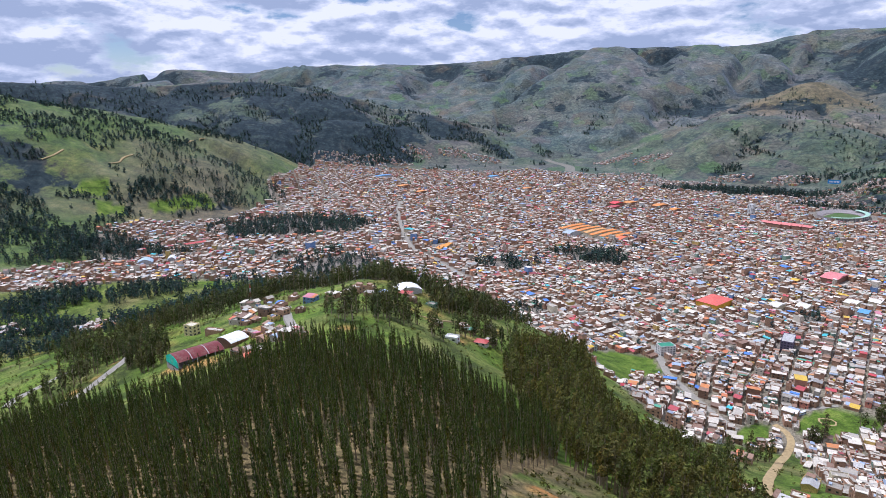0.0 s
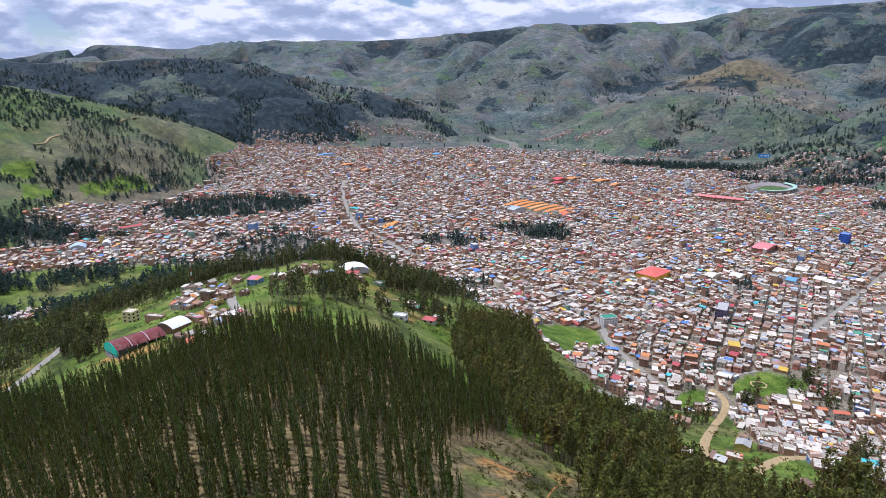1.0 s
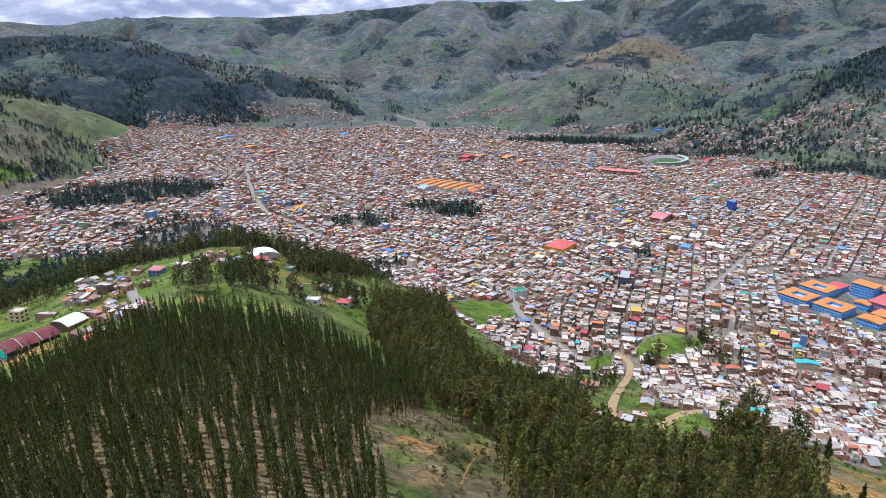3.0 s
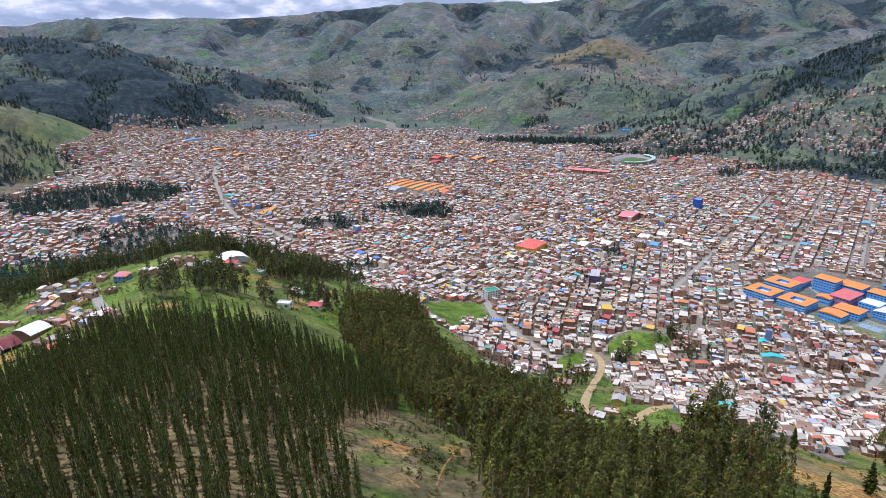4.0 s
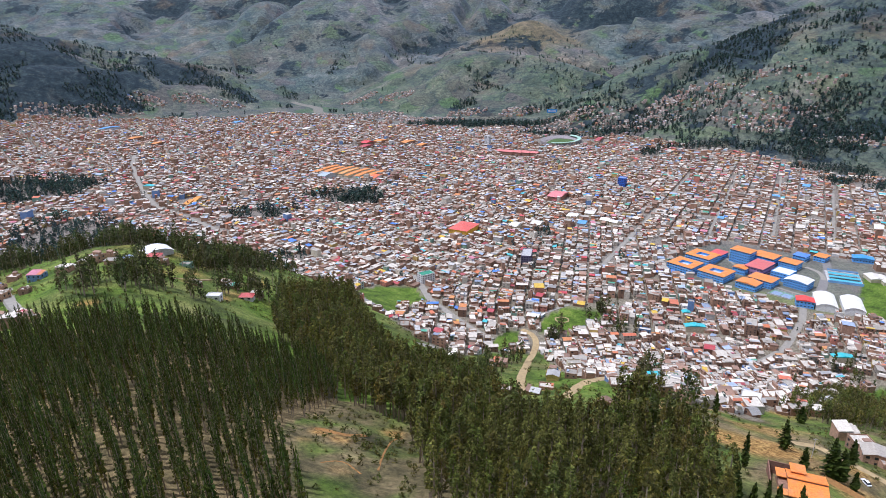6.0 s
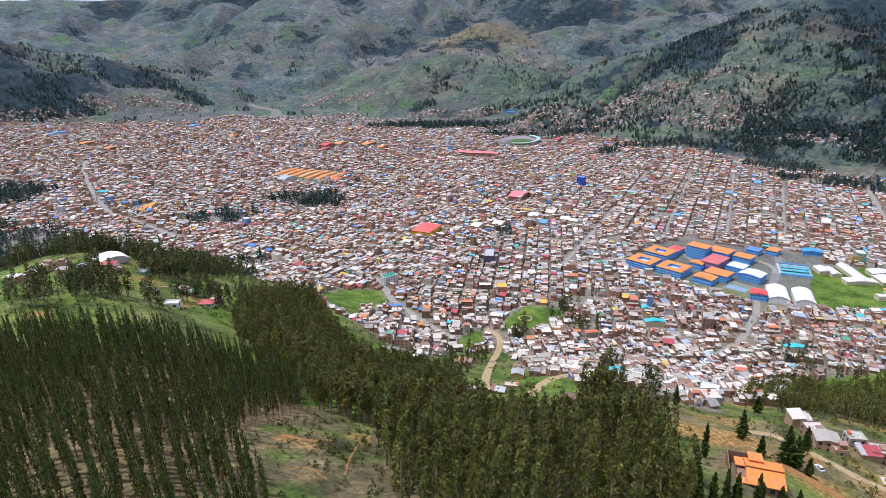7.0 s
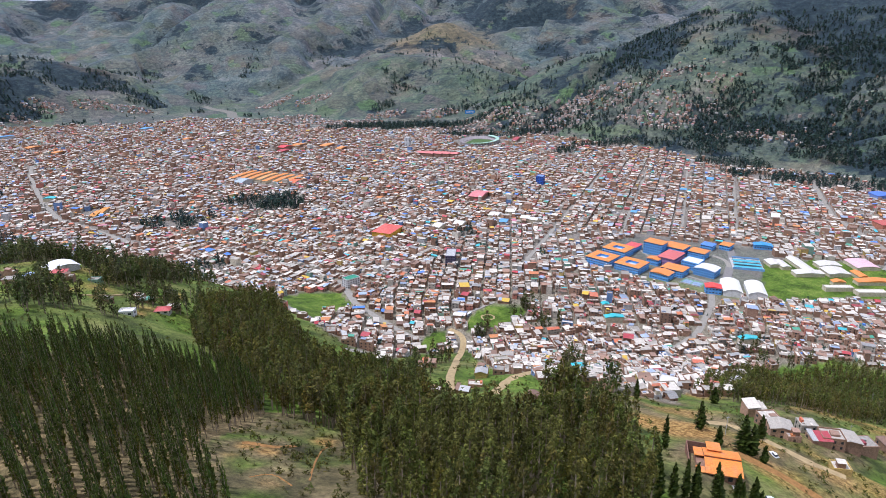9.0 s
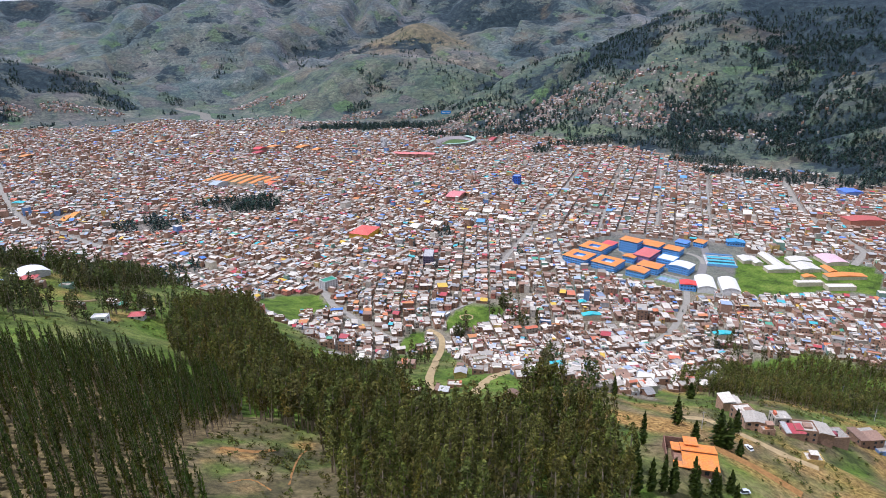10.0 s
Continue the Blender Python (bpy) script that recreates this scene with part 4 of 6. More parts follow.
LONE = [(-40, 406, 8, 6, 0, 8), (-28, 408, 8, 6, 0, 8), (-22, 418, 5, 5, 0, 4), (-45, 438, 10, 8, 0, 10), (24, 456, 6, 5, 0, 5), (38, 446, 6, 6, 0, 6), (-8, 436, 4, 4, 0, 3), (30, 500, 10, 8, 0, 8), (-31, 443, 7, 6, 0, 8), (15, 447, 8, 5, 0, 6), (35, 470, 10, 6, 0, 6), (55, 500, 8, 20, 0, 12), (0, 400, 10, 6, 0, 5), (-197, 412, 10, 12, 0, 22), (-216, 434, 12, 14, 0, 26), (-308, 513, 22, 16, 0, 36),
        (-378, 619, 26, 22, 0, 34), (-264, 480, 8, 8, 0, 8), (-384, 780, 36, 30, 0, 60), (45, 600, 20, 16, 0, 16)]
groves = np.vstack([groves, ellipse_places(LONE, 63, 0.6, 1.15)])
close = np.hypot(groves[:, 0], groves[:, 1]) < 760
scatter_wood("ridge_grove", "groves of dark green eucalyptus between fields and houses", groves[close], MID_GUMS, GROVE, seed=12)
scatter_wood("valley_grove", "dark groves in and around the town", groves[~close], SMALL_GUMS, HAZE_LEAF, seed=13)


def bushes():
    """Low scrub on the grass of the near slopes."""
    rng = np.random.RandomState(41)
    n = 14000
    a, r = rng.uniform(radians(-40), radians(70), n), np.sqrt(rng.uniform(150 ** 2, 760 ** 2, n))
    x, y = r * np.sin(a), r * np.cos(a)
    keep = (fbm(x, y, 30, 3, 71) > -0.08) & ~inside(x, y, PINE_WOOD) & ~inside(x, y, TOWN) & ~inside(x, y, GUM_WOOD)
    x, y = x[keep], y[keep]
    more = rng.normal(0, 1, (260, 2)) * (20, 26) + (55, 188)
    more = more[~inside(more[:, 0], more[:, 1], PINE_WOOD) & ~inside(more[:, 0], more[:, 1], GUM_WOOD)]
    x, y = np.concatenate([x, more[:, 0]]), np.concatenate([y, more[:, 1]])
    scatter_wood("bushes", "low green bushes on the grassy slopes", np.stack([x, y, height(x, y), rng.uniform(0.25, 0.95, len(x))], -1), SHRUBS, GUM, seed=43, category="bushes")


SHRUBS = [gum_template(trng, 2.4, 6, 4, 1.5, 0.05, 0.8, False) for _ in range(4)]
bushes()


def hill_trees():
    """Woods that follow the gullies and the shady flanks of the hills."""
    rng = np.random.RandomState(17)
    n = 210000
    a, r = rng.uniform(radians(-40), radians(72), n), np.sqrt(rng.uniform(900 ** 2, 4300 ** 2, n))
    m = 11000
    a, r = np.concatenate([a, rng.uniform(radians(50), radians(72), m)]), np.concatenate([r, np.sqrt(rng.uniform(1400 ** 2, 2200 ** 2, m))])
    n += m
    x, y = r * np.sin(a), r * np.cos(a)
    z, who, bed = height(x, y, True)
    clump = np.where(x > 1150, fbm(x, y, 55, 3, 88), fbm(x, y, 105, 3, 88)) + 0.3 * fbm(x, y, 45, 2, 14) - 0.03 + 0.55 * (0.72 - bed)
    limit = np.full(n, 0.2)
    for k, (name, *_) in enumerate(RIDGES):
        limit = np.where(who == k, WOODS.get(name, 0.2), limit)
    limit = np.where((x > 1200) & (y < 1500) & (z < 130), -0.03, limit)
    limit = np.where((x > 1350) & (y < 1150) & (z < 300), -0.02, limit)
    keep = (rng.uniform(0, 1, n) < np.where(clump > limit, np.where(x > 1200, 0.8, 1.0), np.where(x > 1200, np.where(z < 140, 0.09, 0.05), 0.008))) & ((z > 16) | (r > 1700) | (x < -560)) & ~inside(x, y, TOWN) & ~((abs(x - 435) < 42) & (y > 2150) & (y < 2620)) & ~sum(inside(x, y, q) for q in CROPS).astype(bool) & (rng.uniform(0, 1, n) < np.clip((3300 - r) / 900, 0.0, 1) * (z < 345))
    x, y, z = x[keep], y[keep], z[keep]
    rr = np.hypot(x, y)
    s = rng.uniform(0.45, 0.95, len(x))
    P = np.stack([x, y, z, s], -1)
    for lo, hi in ((0, 2000), (2000, 3000), (3000, 9000)):
        m = (rr >= lo) & (rr < hi)
        scatter_wood("hill_woods", "dark eucalyptus woods and hedges on the far slopes", P[m], FAR_GUMS, HAZE_LEAF, seed=19)


WOODS = {"far_range": 0.27, "spur_1": 0.26, "spur_2": 0.24, "spur_4": 0.3, "east_slope": 0.03, "wood_hill": -0.12, "dark_hill": 0.05, "green_hill": 0.07, "green_spur": 0.08,
         "bare_hill": 0.3, "bare_spur": 0.27, "bare_spur_2": 0.16}
hill_trees()

# ---- the town: boxes of masonry with roofs, gathered into few meshes ----
BOX_F = np.array([(0, 1, 5, 4), (1, 2, 6, 5), (2, 3, 7, 6), (3, 0, 4, 7), (4, 5, 6, 7), (3, 2, 1, 0)])


class Batch:
    def __init__(self):
        self.v, self.f, self.m, self.t, self.n = [], [], [], [], 0

    def add(self, v, f, mat, colour):
        f = np.asarray(f)
        self.v.append(np.asarray(v, float)); self.f.append(f + self.n)
        self.m.append(np.full(len(f), mat)); self.t.append(np.tile(colour, (len(f), 1)))
        self.n += len(v)

    def mesh(self, name):
        return mesh_of(name, np.vstack(self.v), np.vstack(self.f), [MASONRY, SHEET, GLASS], np.concatenate(self.m), np.vstack(self.t))


def box_v(x0, x1, y0, y1, z0, z1):
    return np.array([(x0, y0, z0), (x1, y0, z0), (x1, y1, z0), (x0, y1, z0), (x0, y0, z1), (x1, y0, z1), (x1, y1, z1), (x0, y1, z1)])


def placed(v, x, y, z, a):
    c, s = math.cos(a), math.sin(a)
    return np.stack([v[:, 0] * c - v[:, 1] * s + x, v[:, 0] * s + v[:, 1] * c + y, v[:, 2] + z], -1)


def wall_colour(r):
    k = r.random()
    if k < 0.70:
        b = r.uniform(0.65, 1.3)
        return (0.335 * b, 0.203 * b, 0.13 * b)
    if k < 0.86:
        b = r.uniform(0.6, 1.1)
        return (0.56 * b, 0.5 * b, 0.4 * b)
    return r.choice([(0.6, 0.58, 0.54), (0.5, 0.36, 0.12), (0.2, 0.32, 0.24), (0.5, 0.2, 0.14), (0.16, 0.26, 0.45), (0.62, 0.55, 0.4), (0.45, 0.45, 0.42)])


ROOF_MIX = {"pale": 0.4}      # share of pale sheets; set by distance, so near roofs look brighter


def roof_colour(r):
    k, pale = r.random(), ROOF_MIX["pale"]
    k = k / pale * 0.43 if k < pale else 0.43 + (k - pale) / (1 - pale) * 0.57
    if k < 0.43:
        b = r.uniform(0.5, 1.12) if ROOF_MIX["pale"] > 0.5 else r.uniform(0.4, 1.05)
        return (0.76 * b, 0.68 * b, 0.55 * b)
    if k < 0.49:
        b = r.uniform(0.7, 1.2)
        return (0.34 * b, 0.42 * b, 0.54 * b)
    if k < 0.57:
        b = r.uniform(0.6, 1.25)
        return (0.42 * b, 0.41 * b, 0.38 * b)
    if k < 0.86:
        b = r.uniform(0.6, 1.3)
        return (0.30 * b, 0.18 * b, 0.12 * b)
    if k < 0.91:
        return (0.60, 0.22 * r.uniform(0.7, 1.2), 0.08)
    if k < 0.95:
        return (0.40 * r.uniform(0.7, 1.3), 0.06, 0.07)
    return r.choice([(0.06, 0.45, 0.48), (0.65, 0.42, 0.05), (0.08, 0.22, 0.6), (0.55, 0.2, 0.25), (0.1, 0.35, 0.22)])


def house_parts(r, w, d, storeys, detail):
    """Parts of a town house about its own base: rows of name, vertices, faces, material index, colour."""
    h = storeys * 2.75 + r.uniform(0, 0.4)
    wall, parts = wall_colour(r), []
    parts.append(("wall", box_v(-w / 2, w / 2, -d / 2, d / 2, -4, h), BOX_F[:4], 0, wall))
    style = r.random()
    slab = r.uniform(0.30, 0.72)
    slab = (slab, slab * 0.91, slab * 0.75)
    if style < 0.52:     # flat concrete roof inside a low parapet
        p = r.uniform(0.15, 0.9)
        parts.append(("roof", box_v(-w / 2 + 0.01, w / 2 - 0.01, -d / 2 + 0.01, d / 2 - 0.01, h - 0.2, h), BOX_F[4:5], 0, slab))
        ring = [box_v(-w / 2, w / 2, -d / 2, -d / 2 + 0.25, h, h + p), box_v(-w / 2, w / 2, d / 2 - 0.25, d / 2, h, h + p),
                box_v(-w / 2, -w / 2 + 0.25, -d / 2 + 0.25, d / 2 - 0.25, h, h + p), box_v(w / 2 - 0.25, w / 2, -d / 2 + 0.25, d / 2 - 0.25, h, h + p)]
        sides = np.vstack([BOX_F[:5] + 8 * i for i in range(4)])
        if not detail:      # far off: the walls run up past the slab
            parts[0] = ("wall", box_v(-w / 2, w / 2, -d / 2, d / 2, -4, h + p * 0.6), BOX_F[:4], 0, wall)
        else:
            parts.append(("parapet", np.vstack(ring), sides, 0, wall))
        if detail:
            for _ in range(r.choice((0, 1, 2, 3))):     # heaps of bricks, sheets and lumber on the slab
                ww, dd = r.uniform(0.8, w * 0.4), r.uniform(0.8, d * 0.4)
                ox, oy = r.uniform(-0.5, 0.5) * (w - ww - 0.7), r.uniform(-0.5, 0.5) * (d - dd - 0.7)
                hv = box_v(ox - ww / 2, ox + ww / 2, oy - dd / 2, oy + dd / 2, h, h + r.uniform(0.3, 1.6))
                hv[4:, 2] += np.array([0, 0, 1, 1]) * r.uniform(-0.2, 0.3)
                parts.append(("rooftop_clutter", hv, BOX_F[:5], 1, roof_colour(r)))
        if r.random() < (0.4 if detail else 0.2):     # a room on the roof under a sheet
            ww, dd = w * r.uniform(0.35, 0.6), d * r.uniform(0.3, 0.5)
            ox, oy = r.uniform(-0.5, 0.5) * (w - ww - 0.6), r.uniform(-0.5, 0.5) * (d - dd - 0.6)
            parts.append(("roof_room", box_v(ox - ww / 2, ox + ww / 2, oy - dd / 2, oy + dd / 2, h, h + 2.4), BOX_F[:4], 0, wall_colour(r)))
            sv = box_v(ox - ww / 2 - 0.3, ox + ww / 2 + 0.3, oy - dd / 2 - 0.3, oy + dd / 2 + 0.3, h + 2.4, h + 2.5)
            sv[[2, 3, 6, 7], 2] += 0.4
            parts.append(("roof_sheet", sv, BOX_F, 1, roof_colour(r)))
    elif style < 0.84:   # lean-to sheets, often patched together from several
        n = r.choice((1, 2, 2, 3)) if detail else r.choice((1, 1, 2))
        cut = [0] + sorted(r.uniform(0.25, 0.75) for _ in range(n - 1)) + [1]
        low = r.choice([[2, 3, 6, 7], [0, 1, 4, 5], [1, 2, 5, 6]])
        for k in range(n):
            x0, x1 = -w / 2 - 0.3 + (w + 0.6) * cut[k], -w / 2 - 0.3 + (w + 0.6) * cut[k + 1]
            lift = r.uniform(0, 0.5) if n > 1 else 0
            sv = box_v(x0, x1 - 0.05, -d / 2 - r.uniform(0.1, 0.5), d / 2 + r.uniform(0.1, 0.5) - (r.uniform(0, 0.4) * d if n > 1 and k else 0), h + lift, h + lift + 0.12)
            sv[low, 2] += r.uniform(0.2, 1.1)
            parts.append(("roof" if k == 0 else "roof_sheet", sv, BOX_F[:5], 1, roof_colour(r)))
        if n > 1:
            parts.append(("roof_slab", box_v(-w / 2 + 0.02, w / 2 - 0.02, -d / 2 + 0.02, d / 2 - 0.02, h - 0.2, h - 0.02), BOX_F[4:5], 0, slab))
    else:                # gable
        rise = r.uniform(0.9, 1.9)
        x, y = w / 2 + 0.4, d / 2 + 0.4
        gv = np.array([(-x, -y, h - 0.1), (x, -y, h - 0.1), (x, y, h - 0.1), (-x, y, h - 0.1), (0, -y, h + rise), (0, y, h + rise), (0, -y, h + rise - 0.15), (0, y, h + rise - 0.15)])
        parts.append(("roof", gv, np.array([(0, 4, 5, 3), (4, 1, 2, 5), (0, 3, 7, 6), (6, 7, 2, 1)]), 1, roof_colour(r)))
        e = w / 2
        g2 = np.array([(-e, -d / 2, h), (e, -d / 2, h), (0, -d / 2, h + rise - 0.2), (0, -d / 2, h + rise - 0.2), (-e, d / 2, h), (e, d / 2, h), (0, d / 2, h + rise - 0.2), (0, d / 2, h + rise - 0.2)])
        parts.append(("gable", g2, np.array([(0, 1, 2, 3), (5, 4, 6, 7)]), 0, wall))
    if r.random() < 0.12 * (detail > 0) and style < 0.52:
        a = [(0.55 * math.cos(k * 1.047), 0.55 * math.sin(k * 1.047)) for k in range(6)]
        ox, oy = w * 0.25, d * 0.25
        tv = np.array([(ox + p, oy + q, h) for p, q in a] + [(ox + p, oy + q, h + 1.4) for p, q in a] + [(ox + p * 0.4, oy + q * 0.4, h + 1.65) for p, q in a])
        tf = np.array([(i + k, (i + 1) % 6 + k, (i + 1) % 6 + k + 6, i + k + 6) for k in (0, 6) for i in range(6)] + [(12, 13, 14, 15), (15, 16, 17, 12)])
        parts.append(("water_tank", tv, tf, 1, (0.03, 0.03, 0.035) if r.random() < 0.6 else (0.1, 0.25, 0.5)))
    if detail:
        for side, span in ((-1, w), (1, w), (2, d), (-2, d)):
            if r.random() < 0.25:
                continue
            n = max(1, int(span / 3.2))
            for s in range(storeys):
                for k in range(n):
                    if r.random() < 0.25:
                        continue
                    u = -span / 2 + span * (k + 0.5) / n
                    ww, z0 = r.uniform(0.9, 1.5), s * 2.75 + 0.95
                    z1, name = z0 + 1.25, "window"
                    if s == 0 and k == 0:
                        z0, z1, name, ww = 0.0, 2.1, "door", 1.1
                    if abs(side) == 1:
                        y = side * d / 2
                        bv = box_v(u - ww / 2, u + ww / 2, y - 0.06, y + 0.06, z0, z1)
                    else:
                        x = side / 2 * w / 2
                        bv = box_v(x - 0.06, x + 0.06, u - ww / 2, u + ww / 2, z0, z1)
                    parts.append((name, bv, BOX_F[:5], 2 if name == "window" else 0, (0.10, 0.06, 0.04)))
    return parts


GRID = radians(90 - 50.5)      # the streets' main direction from +x
EXCLUDE = [FIELD_A, FIELD_B, FIELD_C, SCHOOL, MEADOW]
# x, y, radius of single large buildings
KEEP_CLEAR = [(-478, 1215, 24), (-515, 1081, 18), (-478, 1102, 14), (379, 860, 26), (322, 1310, 62), (740, 1360, 48), (728, 1507, 14), (780, 1012, 15), (440, 1625, 24), (614, 976, 26), (402, 706, 17), (254, 690, 14),
              (925, 1475, 76), (620, 470, 14), (640, 462, 34), (668, 446, 34), (760, 478, 20), (826, 409, 20), (862, 402, 26), (817, 542, 16), (-5, 1205, 26),
              (380, 1640, 20), (1252, 616, 24), (1075, 501, 36)]
HALL_CLEAR = [(482, 1649, 22), (544, 1605, 26), (562, 1548, 21), (-119, 1928, 22), (-62, 1827, 20), (621, 981, 13), (244, 1875, 19), (668, 515, 10), (346, 1925, 26), (476, 1916, 16), (570, 855, 15), (494, 839, 15), (603, 857, 12), (603, 815, 13), (293, 241, 9), (608, 799, 11), (965, 627, 19), (458, 843, 16), (167, 2142, 22), (-201, 2159, 36), (1085, 856, 16), (970, 822, 9), (561, 816, 13), (778, 753, 10)]
SHED_CLEAR = [(465, 464, 14), (544, 359, 13), (480, 494, 8), (-72, 1331, 13), (442, 419, 9), (355, 589, 9), (195, 497, 8), (426, 1585, 22), (1025, 1444, 35), (285, 572, 8), (480, 527, 9), (547, 964, 11), (331, 831, 8)]


def near_road(x, y):
    hit = np.zeros(x.shape, bool)
    for name, pts, width, *_ in ROADS:
        reach = width / 2 + (2.6 if name.startswith("street") else 3.8)
        for (ax, ay), (bx, by) in zip(pts[:-1], pts[1:]):
            dx, dy = bx - ax, by - ay
            t = np.clip(((x - ax) * dx + (y - ay) * dy) / (dx * dx + dy * dy), 0, 1)
            hit |= np.hypot(x - ax - t * dx, y - ay - t * dy) < reach
    return hit


def town_lots():
    """Lots along the streets: x, y, angle, frontage, depth."""
    r = random.Random(21)
    lots = []
    # quarters with their own turn of the street grid: centre, angle, block length and depth
    quarters = [(900, 800, GRID, 84, 38), (500, 560, GRID + 0.28, 64, 30), (300, 900, GRID - 0.2, 70, 34), (350, 1500, GRID + 0.1, 80, 38),
                (-150, 1200, GRID + 0.55, 66, 34), (-150, 1900, GRID - 0.35, 70, 36), (-550, 1150, GRID + 0.8, 62, 34), (330, 400, GRID + 0.45, 50, 27),
                (750, 320, GRID + 0.1, 60, 30), (850, 1350, GRID - 0.12, 76, 38)]
    qc = np.array([(q[0], q[1]) for q in quarters])
    for qi, (qx, qy, ang, bl, bd) in enumerate(quarters):
        c, s = math.cos(ang), math.sin(ang)
        sx, sy = bl + 6.5, bd + 3.6
        for i in range(-16, 17):
            for j in range(-32, 33):
                bx, by = i * sx, j * sy
                mx, my = qx + bx * c - by * s, qy + bx * s + by * c
                if not (-900 < mx < 1450 and 150 < my < 2450):
                    continue
                for row in (-1, 1):
                    u = -bl / 2
                    while u < bl / 2 - 4:
                        w = r.uniform(4.0, 7.5) if r.random() < 0.78 else r.uniform(8, 14)
                        if u + w > bl / 2:
                            w = bl / 2 - u
                        deep, v = bd / 2 - r.uniform(0, 1.5), 0.0
                        while w > 3.5 and v < deep - 3:
                            dep = min(r.uniform(4.5, 9.5) if r.random() < 0.85 else r.uniform(9.5, 14), deep - v)
                            px, py = bx + u + w / 2 + r.uniform(-0.3, 0.3), by + row * (bd / 2 - v - dep / 2)
                            if r.random() < 0.975:
                                lots.append((qi, qx + px * c - py * s, qy + px * s + py * c, ang + r.gauss(0, 0.16 if bl < 68 else 0.08), w - r.uniform(0, 0.5), dep - r.uniform(0, 0.5)))
                            v += dep + (r.uniform(1, 3) if r.random() < 0.2 else 0)
                        u += w
    L = np.array(lots)
    x, y = L[:, 1], L[:, 2]
    d = np.hypot(x[:, None] - qc[None, :, 0], y[:, None] - qc[None, :, 1])
    ok = (d.argmin(1) == L[:, 0]) & inside(x, y, TOWN)
    for ex in EXCLUDE:
        ok &= ~inside(x, y, ex)
    for cx, cy, rad in KEEP_CLEAR + HALL_CLEAR + SHED_CLEAR:
        ok &= np.hypot(x - cx, y - cy) > rad
    for cx, cy, a, b, turn, n in GROVES:
        if a >= 10:
            u, v = x - cx, y - cy
            e = ((u * math.cos(turn) - v * math.sin(turn)) / a) ** 2 + ((u * math.sin(turn) + v * math.cos(turn)) / b) ** 2
            ok &= e > 0.65
    z = height(x, y)
    ok &= (z < 48) | ((x > 225) & (z < 105))
    ok &= vnoise(x / 55, y / 55, 91) < 0.44
    ok &= ~near_road(x, y)
    return [(*L[k, 1:], z[k]) for k in np.nonzero(ok)[0]]


ROOF_WORDS = {"flat": "a flat concrete roof", "sheet": "a sloping sheet roof", "gable": "a gabled sheet roof"}
STOREY_WORDS = {1: "single-storey", 2: "two-storey", 3: "three-storey", 4: "four-storey", 5: "five-storey"}


def colour_word(c):
    r_, g_, b_ = c
    if max(c) - min(c) < 0.10 * max(c) + 0.02:
        return "pale grey" if max(c) > 0.45 else "grey"
    if b_ > r_ * 1.15:
        return "blue" if b_ > g_ * 1.15 else "turquoise"
    if g_ > r_ * 1.2:
        return "green"
    if r_ > 3.5 * g_:
        return "red"
    if r_ > 0.45 and g_ > 0.4:
        return "cream"
    if r_ > 0.4:
        return "yellow" if g_ > 0.55 * r_ else "orange"
    return "brown"


def house_thing(r, x, y, z, a, w, d, st, group="town houses", name="house", parts=None):
    parts = parts or house_parts(r, w, d, st, 1)
    names = [q[0] for q in parts]
    wall = next(q[4] for q in parts if q[0] == "wall")
    roof = next(q for q in parts if q[0] == "roof")
    kind = "flat" if "parapet" in names else "gable" if "gable" in names else "sheet"
    skin = "bare brick" if colour_word(wall) == "brown" else colour_word(wall) + " plastered"
    words = ROOF_WORDS[kind] if kind == "flat" else ROOF_WORDS[kind].replace("a ", "a " if colour_word(roof[4])[0] not in "aeiou" else "an ", 1).replace("sheet", colour_word(roof[4]) + " sheet")
    if kind != "flat":
        words = words.replace("a sloping", "a sloping").replace("an sloping", "a sloping").replace("an gabled", "a gabled")
    root = tagged(new(name), f"{STOREY_WORDS[st]} {skin} house with {words}", "house", group)
    for pn, v, f, m, col in parts:
        part(pn, mesh_of(pn, v, f, [(MASONRY, SHEET, GLASS)[m]], None, np.tile(col, (len(f), 1))), root)
    root.matrix_basis = pose(x, y, z, 0, 0, math.degrees(a))
    return root


# clusters of small houses on the slopes: x, y, half width, half depth, turn, number
HAMLETS_A = [(1051, 1695, 158, 92, 0.55, 130), (1181, 1502, 117, 80, 0.67, 120), (1327, 1476, 104, 78, 0.73, 80), (1347, 1272, 97, 66, 0.81, 60),
            (1464, 1204, 132, 76, 0.88, 50), (1490, 1374, 159, 53, 0.83, 40), (1488, 993, 188, 72, 0.98, 40), (1627, 914, 147, 178, 1.06, 26),
            (731, 2000, 131, 46, 0.35, 90), (612, 2084, 114, 40, 0.29, 50)]
HAMLETS_C = [(641, 2461, 70, 34, 0.3, 46), (746, 2334, 70, 34, 0.3, 46), (-104, 2550, 70, 34, 0.3, 40), (44, 2569, 70, 34, 0.3, 50), (160, 2541, 70, 34, 0.3, 40), (904, 2031, 70, 34, 0.3, 40), (1042, 1924, 70, 34, 0.3, 46), (1115, 1695, 70, 34, 0.3, 40)]
